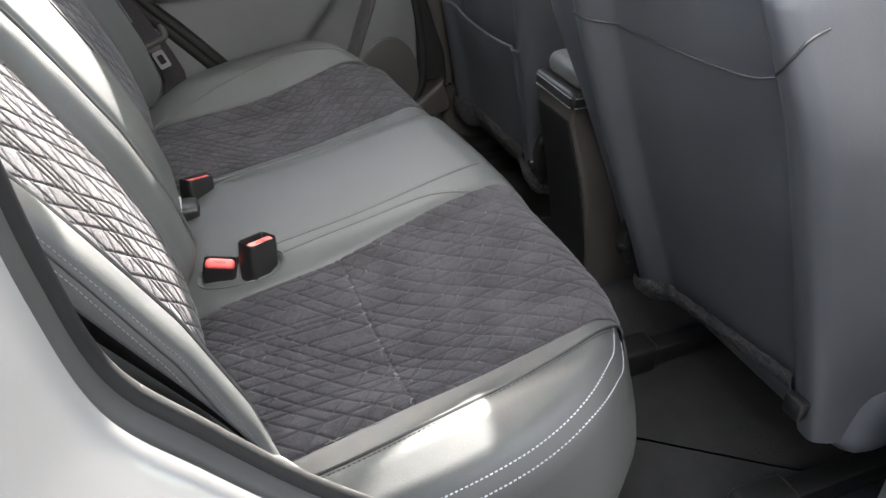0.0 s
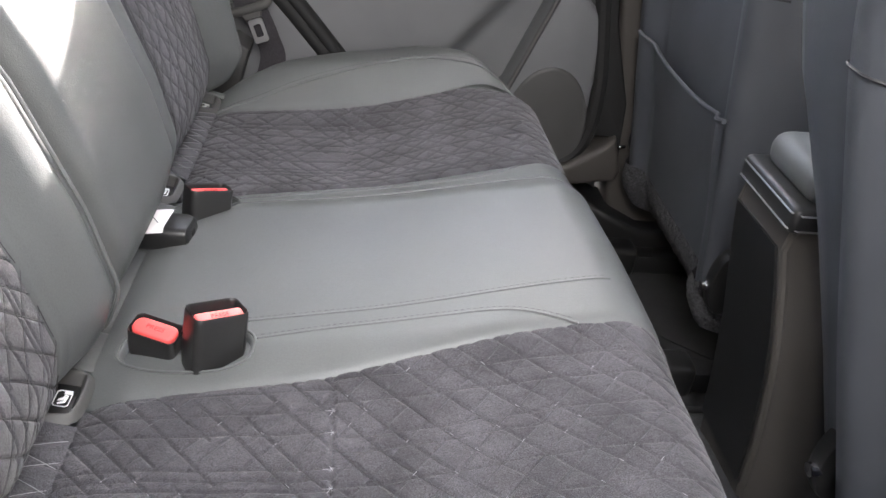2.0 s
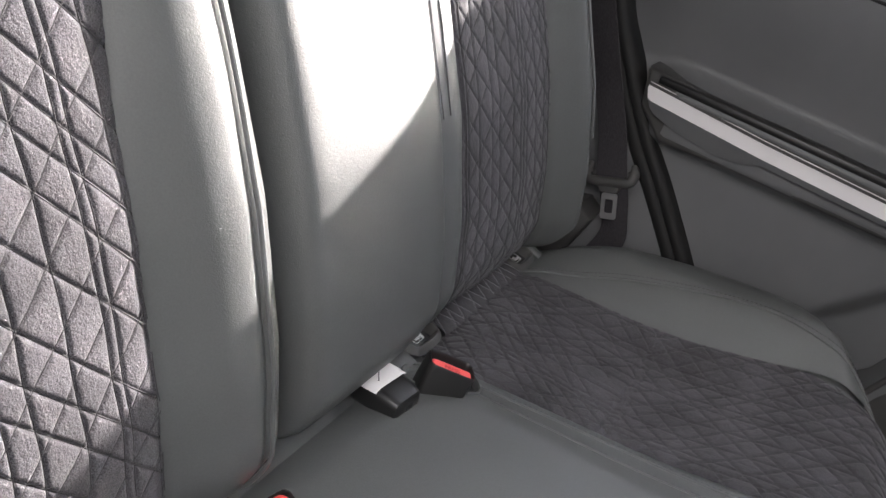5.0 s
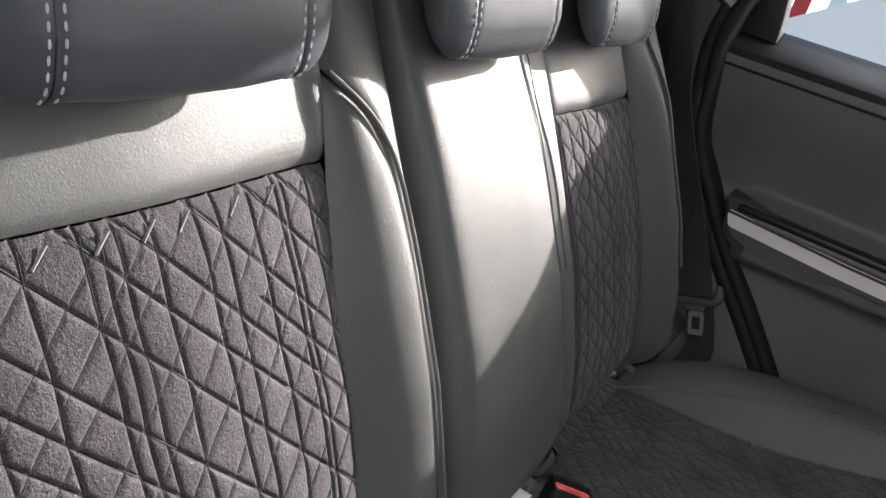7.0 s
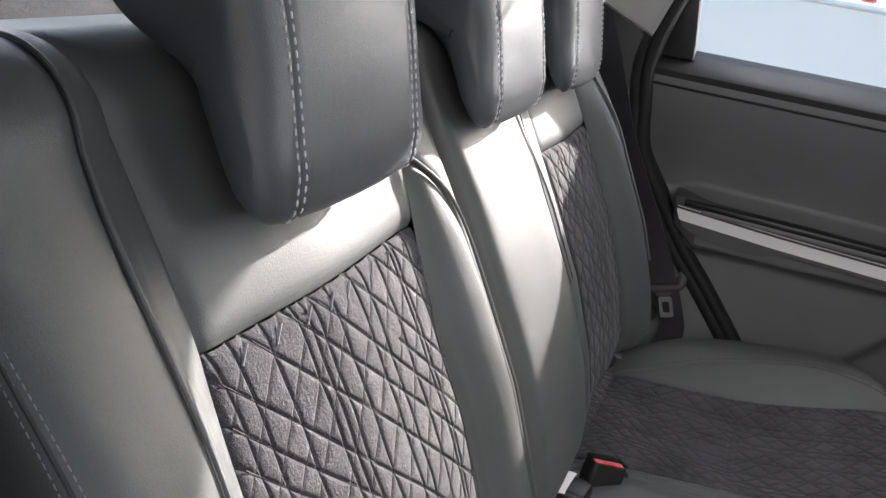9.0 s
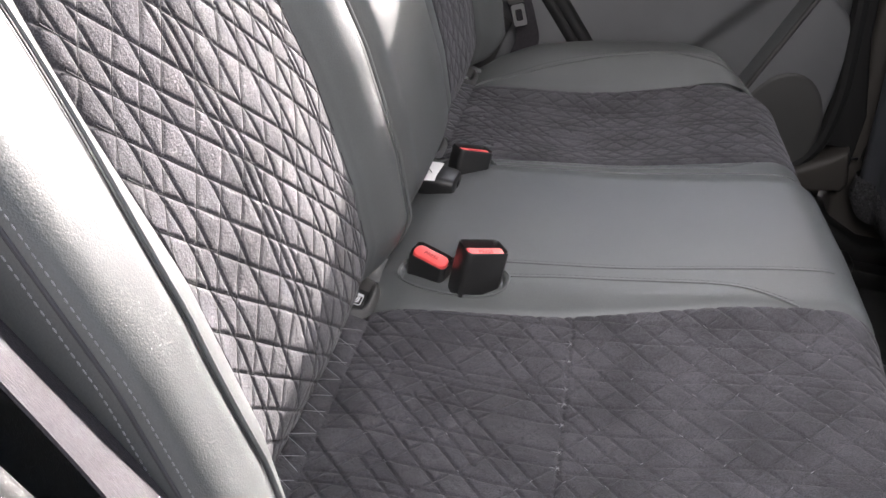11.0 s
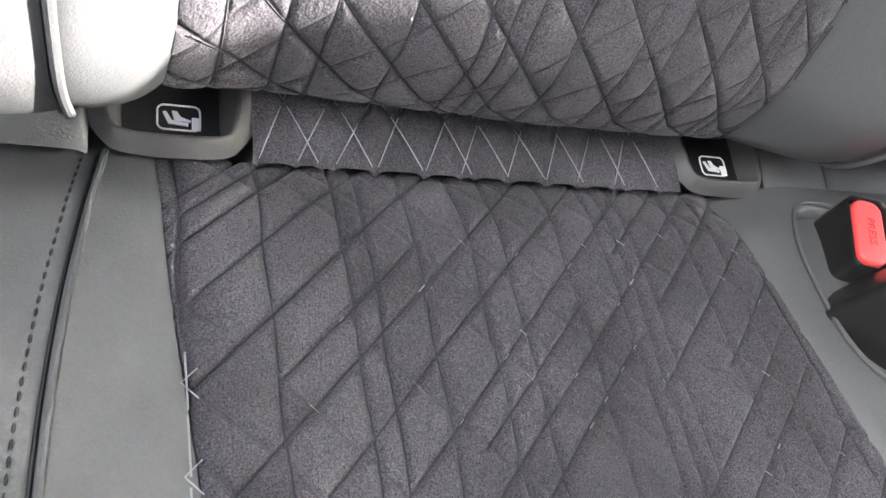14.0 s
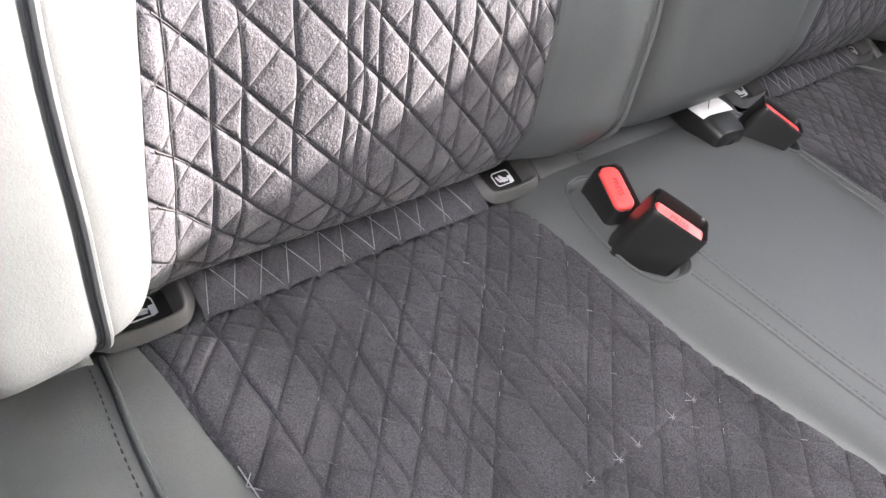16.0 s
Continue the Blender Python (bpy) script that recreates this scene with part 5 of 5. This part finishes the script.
CON = ((0.02, 0.745, -0.050, 0.090), (0.11, 0.735, -0.050, 0.088), (0.19, 0.725, -0.055, 0.086), (0.285, 0.710, -0.056, 0.085), (0.337, 0.700, -0.054, 0.087), (0.40, 0.688, -0.042, 0.090), (0.440, 0.680, -0.032, 0.088), (0.476, 0.678, -0.040, 0.078))
rings = []
for z, x, y0, y1 in CON:
    rings.append([(x, y0 + 0.008, z), (x + 0.006, y0, z), (1.30, y0, z), (1.30, y1, z), (x + 0.006, y1, z), (x, y1 - 0.008, z)])
part("body", loft(rings), CONSOLE, con, "brown-grey moulded sides", sharp=30)
part("rear_panel", loft([[(x - 0.003, y0 + 0.010, z), (x - 0.003, y1 - 0.006, z), (x + 0.01, y1 - 0.006, z), (x + 0.01, y0 + 0.010, z)] for z, x, y0, y1 in CON[1:-1]]), BLACK, con, "black rear panel", sharp=30)
for k, at in ((2, "near"), (3, "far")):
    part("edge_trim", tube([(r[1] + 0.005, r[k] + (0.005 if k == 2 else -0.005), r[0]) for r in CON[1:]], 0.006, 10), CONSOLE, con, "grey plastic edge")
lid = part("lid", box((0.682, -0.044, 0.494), (1.02, 0.074, 0.536), 0.019, 5), LEATHER, con, "padded lid")
part("lid_rim", box((0.666, -0.052, 0.470), (1.02, 0.080, 0.500), 0.008, 3), BLACK, con, "black rim under the lid")
for z in (0.476, 0.493):
    part("lid_line", tube([(1.0, -0.0525, z), (0.674, -0.0525, z), (0.6655, -0.044, z), (0.6655, 0.072, z), (0.674, 0.0805, z), (1.0, 0.0805, z)], 0.0010, 6), STEEL, con, "thin bright line")

# ---- floor ----
yy, xx = np.meshgrid(np.linspace(-0.70, 0.72, 120), np.linspace(-0.95, 2.0, 160))
hump = 0.085 * np.exp(-((yy / 0.15) ** 4))
zz = 0.0 + hump + 0.004 * np.sin(xx * 23) * np.sin(yy * 19)
setting("floor", grid(np.stack([xx, yy, zz], -1)), CARPET, "black loop-pile floor carpet", "floor", sharp=0)
setting("heel_board", box((0.34, -0.68, 0.0), (0.40, 0.70, 0.20), 0.02, 3), CARPET, "black carpeted step under the rear bench", "trim")
for y0, lab in ((-0.40, "black carpet mat behind the near front seat"), (0.42, "black carpet mat behind the far front seat")):
    mat_ob = thing("floor_mat", (0.66, y0, 0.0), lab, "mat", "floor mats")
    part("carpet_top", prism(spline([(0.42, y0 - 0.2), (0.46, y0 - 0.23), (0.95, y0 - 0.23), (1.00, y0 - 0.19), (1.00, y0 + 0.19), (0.95, y0 + 0.225), (0.46, y0 + 0.225), (0.42, y0 + 0.19), (0.42, y0 - 0.2)], 48)[:-1], 2, 0.008, 0.018, 0.003), CARPET, mat_ob)
    part("binding", tube([(x, y, 0.014) for x, y in spline([(0.42, y0 - 0.2), (0.46, y0 - 0.23), (0.95, y0 - 0.23), (1.00, y0 - 0.19), (1.00, y0 + 0.19), (0.95, y0 + 0.225), (0.46, y0 + 0.225), (0.42, y0 + 0.19), (0.42, y0 - 0.2)], 80)[:-1]], 0.005, 8, True), RUBBER, mat_ob, "black bound edge")

# ---- near side: open door frame ----
NSEAL = [(-0.075, 1.16), (-0.072, 0.95), (-0.068, 0.86)] + SEAL[4:]
ns = spline(NSEAL + [(0.60, 0.10)], 110)
def jamb(y, dx, dz):
    t = np.gradient(ns, axis=0)
    t /= np.linalg.norm(t, axis=1, keepdims=True)
    return np.column_stack([ns[:, 0] + dx * t[:, 1], np.full(len(ns), y), ns[:, 1] - dx * t[:, 0] + dz])


setting("door_seal_near", tube(jamb(-0.664, 0.0, 0.0), 0.011, 12), RUBBER, "dark rubber seal round the open doorway", "seal")
prof = ((-0.668, 0.000), (-0.676, -0.004), (-0.684, 0.004), (-0.692, 0.006), (-0.700, 0.000), (-0.712, 0.002), (-0.722, 0.010), (-0.735, 0.030), (-0.755, 0.060), (-0.785, 0.11), (-0.80, 0.20))
setting("door_jamb", grid(np.stack([jamb(y, d, 0.0) for y, d in prof[:5]], 0)), JAMB, "grey rubber-lined door jamb", "door jamb", sharp=0)
setting("body_near", grid(np.stack([jamb(y, d, 0.0) for y, d in prof[4:]], 0)), PAINT, "silver painted rear wing and door frame", "body", sharp=0)
setting("pillar_trim_near", prism([(x - 0.004, z) for x, z in ns[::3]] + [(0.60, -0.02), (-0.30, -0.02), (-0.34, 0.60), (-0.20, 0.87), (-0.11, 1.02), (-0.10, 1.16)], 1, -0.668, -0.655, 0.003), BLACK, "black moulded wheel-arch trim", "pillar trim")
setting("wing_near", box((-0.95, -0.81, -0.20), (-0.30, -0.672, 0.90), 0.03, 4), PAINT, "silver painted rear wing", "body")
# unseen panel, added to shut sky light off the near backrest
setting("quarter_panel_near", prism([(-0.95, 0.88), (-0.21, 0.88), (-0.118, 1.02), (-0.102, 1.165), (-0.06, 1.298), (-0.95, 1.298)], 1, -0.72, -0.640, 0.006, 2), TRIM, "unseen dark grey panel closing the near rear pillar", "pillar trim")
setting("sill_near", box((0.55, -0.82, -0.20), (2.05, -0.66, 0.06), 0.03, 4), PAINT, "silver painted door sill", "sill")
setting("b_pillar_near", prism([(0.80, 0.04), (0.95, 0.04), (0.92, 0.50), (0.86, 1.30), (0.76, 1.30), (0.78, 0.60)], 1, -0.76, -0.67, 0.014, 3), TRIM, "dark grey centre pillar", "pillar trim")

# ---- shell: roof, tail and front ----
setting("ceiling", box((-0.95, -0.64, 1.30), (1.55, 0.70, 1.33), 0.01), HEADLINER, "pale grey fabric headliner", "headliner")
setting("roof", box((-0.98, -0.74, 1.334), (1.55, 0.76, 1.37), 0.02, 3), PAINT, "silver painted roof", "roof")
setting("quarter_pillar_far", prism([(-0.95, 0.80), (-0.80, 0.92), (-0.58, 1.30), (-0.95, 1.30)], 1, 0.66, 0.74, 0.01), HEADLINER, "pale grey rear pillar trim", "pillar trim")
setting("quarter_pillar_near", prism([(-0.95, 0.80), (-0.34, 0.90), (-0.20, 0.90), (-0.10, 1.30), (-0.95, 1.30)], 1, -0.72, -0.64, 0.01), HEADLINER, "pale grey rear pillar trim", "pillar trim")
setting("tailgate", box((-1.00, -0.72, -0.20), (-0.95, 0.74, 0.88), 0.02), TRIM, "dark tailgate lining", "tailgate")
setting("parcel_shelf", box((-0.95, -0.66, 0.84), (-0.30, 0.66, 0.86), 0.006), CARPET, "black luggage cover behind the bench", "luggage cover")
setting("front_door_far", box((0.86, 0.70, 0.04), (1.95, 0.80, 0.87), 0.03, 3), TRIM, "dark front door lining", "car door")
setting("front_door_near", box((0.90, -0.80, 0.04), (1.95, -0.70, 0.87), 0.03, 3), TRIM, "dark front door lining", "car door")
setting("dashboard", box((1.55, -0.70, 0.10), (2.05, 0.72, 0.94), 0.06, 4), TRIM, "dark grey dashboard", "dashboard")
setting("quarter_glass", box((-0.86, 0.70, 0.92), (-0.10, 0.704, 1.29), 0.0), GLASS, "clear quarter window", "window", smooth=False).visible_shadow = False

# ---- outside ----
g = np.array([[[x, y, -0.38] for y in (-60, -10, -2, 2, 10, 60)] for x in (-60, -10, -2, 2, 10, 60)], float)
setting("ground", grid(g), ASPHALT, "grey asphalt yard", "ground", sharp=0)


def parked_car(at, turn, paint, label):
    m = Matrix.Translation(at) @ Matrix.Rotation(radians(turn), 4, "Z") @ Matrix.Diagonal((1, 1, 0.87, 1))
    ob = thing("parked_car", label=label, category="car", group="parked cars", m=m)
    side = [(-2.0, 0.35), (-2.05, 0.75), (-1.95, 0.95), (-1.0, 1.02), (1.0, 0.98), (1.9, 0.80), (2.1, 0.60), (2.1, 0.30), (1.7, 0.25), (-1.7, 0.25)]
    part("body", prism(side, 1, -0.85, 0.85, 0.08, 4), paint, ob, "", m)
    part("cabin", loft([[(-1.5, -0.80, 0.98), (0.9, -0.80, 0.96), (0.9, 0.80, 0.96), (-1.5, 0.80, 0.98)], [(-1.1, -0.62, 1.46), (0.25, -0.62, 1.46), (0.25, 0.62, 1.46), (-1.1, 0.62, 1.46)]]), PALEGLASS, ob, "windows coloured pale for reflected sky", m, smooth=False)
    part("roof", box((-1.15, -0.64, 1.45), (0.30, 0.64, 1.50), 0.03, 3), paint, ob, "", m)
    for x in (-1.25, 1.3):
        for y in (-0.80, 0.80):
            wh = part("wheel", tube([(x, y - 0.1, 0.32), (x, y + 0.1, 0.32)], 0.32, 24), TYRE, ob, "black tyre", m)
            part("rim", tube([(x, y - 0.105, 0.32), (x, y + 0.105, 0.32)], 0.2, 20), STEEL, wh, "alloy rim", m)
    for y in (-0.6, 0.6):
        part("headlight", box((2.02, y - 0.18, 0.60), (2.12, y + 0.18, 0.72), 0.03, 3), CHROME, ob, "", m)
    return ob


parked_car((0.1, 5.0, -0.38), 176, WHITEPAINT, "white hatchback parked beside the car")
parked_car((-4.8, 5.4, -0.38), 4, WHITEPAINT, "white hatchback parked further along")
fence = thing("fence", (-3, 8, -0.38), "palisade fence with white and red pales", "fence")
for i in range(54):
    x = -11 + i * 0.3
    part("post", prism([(x, -0.38), (x + 0.15, -0.38), (x + 0.15, 2.3), (x + 0.075, 2.38), (x, 2.3)], 1, 8.0, 8.03, 0.004), BARRED if i % 3 == 0 else WHITEPAINT, fence)
for z in (0.2, 1.7):
    part("rail", box((-11.1, 8.03, z), (5.1, 8.08, z + 0.08), 0.01), WHITEPAINT, fence)

# added glowing panel: replaces the overbright distance and lights the far window
BACKGLOW = material("glowing_backdrop", (0.8, 0.8, 0.8), 1.0)
hb = BACKGLOW.node_tree.nodes["Principled BSDF"]
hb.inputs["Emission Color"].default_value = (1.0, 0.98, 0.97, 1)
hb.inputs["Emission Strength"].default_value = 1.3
setting("backdrop", box((-40, 16.0, -0.38), (40, 16.2, 4.5), 0.0), BACKGLOW, "added glowing panel in place of the bright distance", "backdrop", smooth=False)
# unseen wall, added to keep sky light out of the near doorway
setting("sky_blocker", box((-5, -2.7, -0.38), (5, -2.5, 3.3), 0.0), DARKWALL, "unseen grey wall, added to block sky light by the door", "wall", smooth=False)
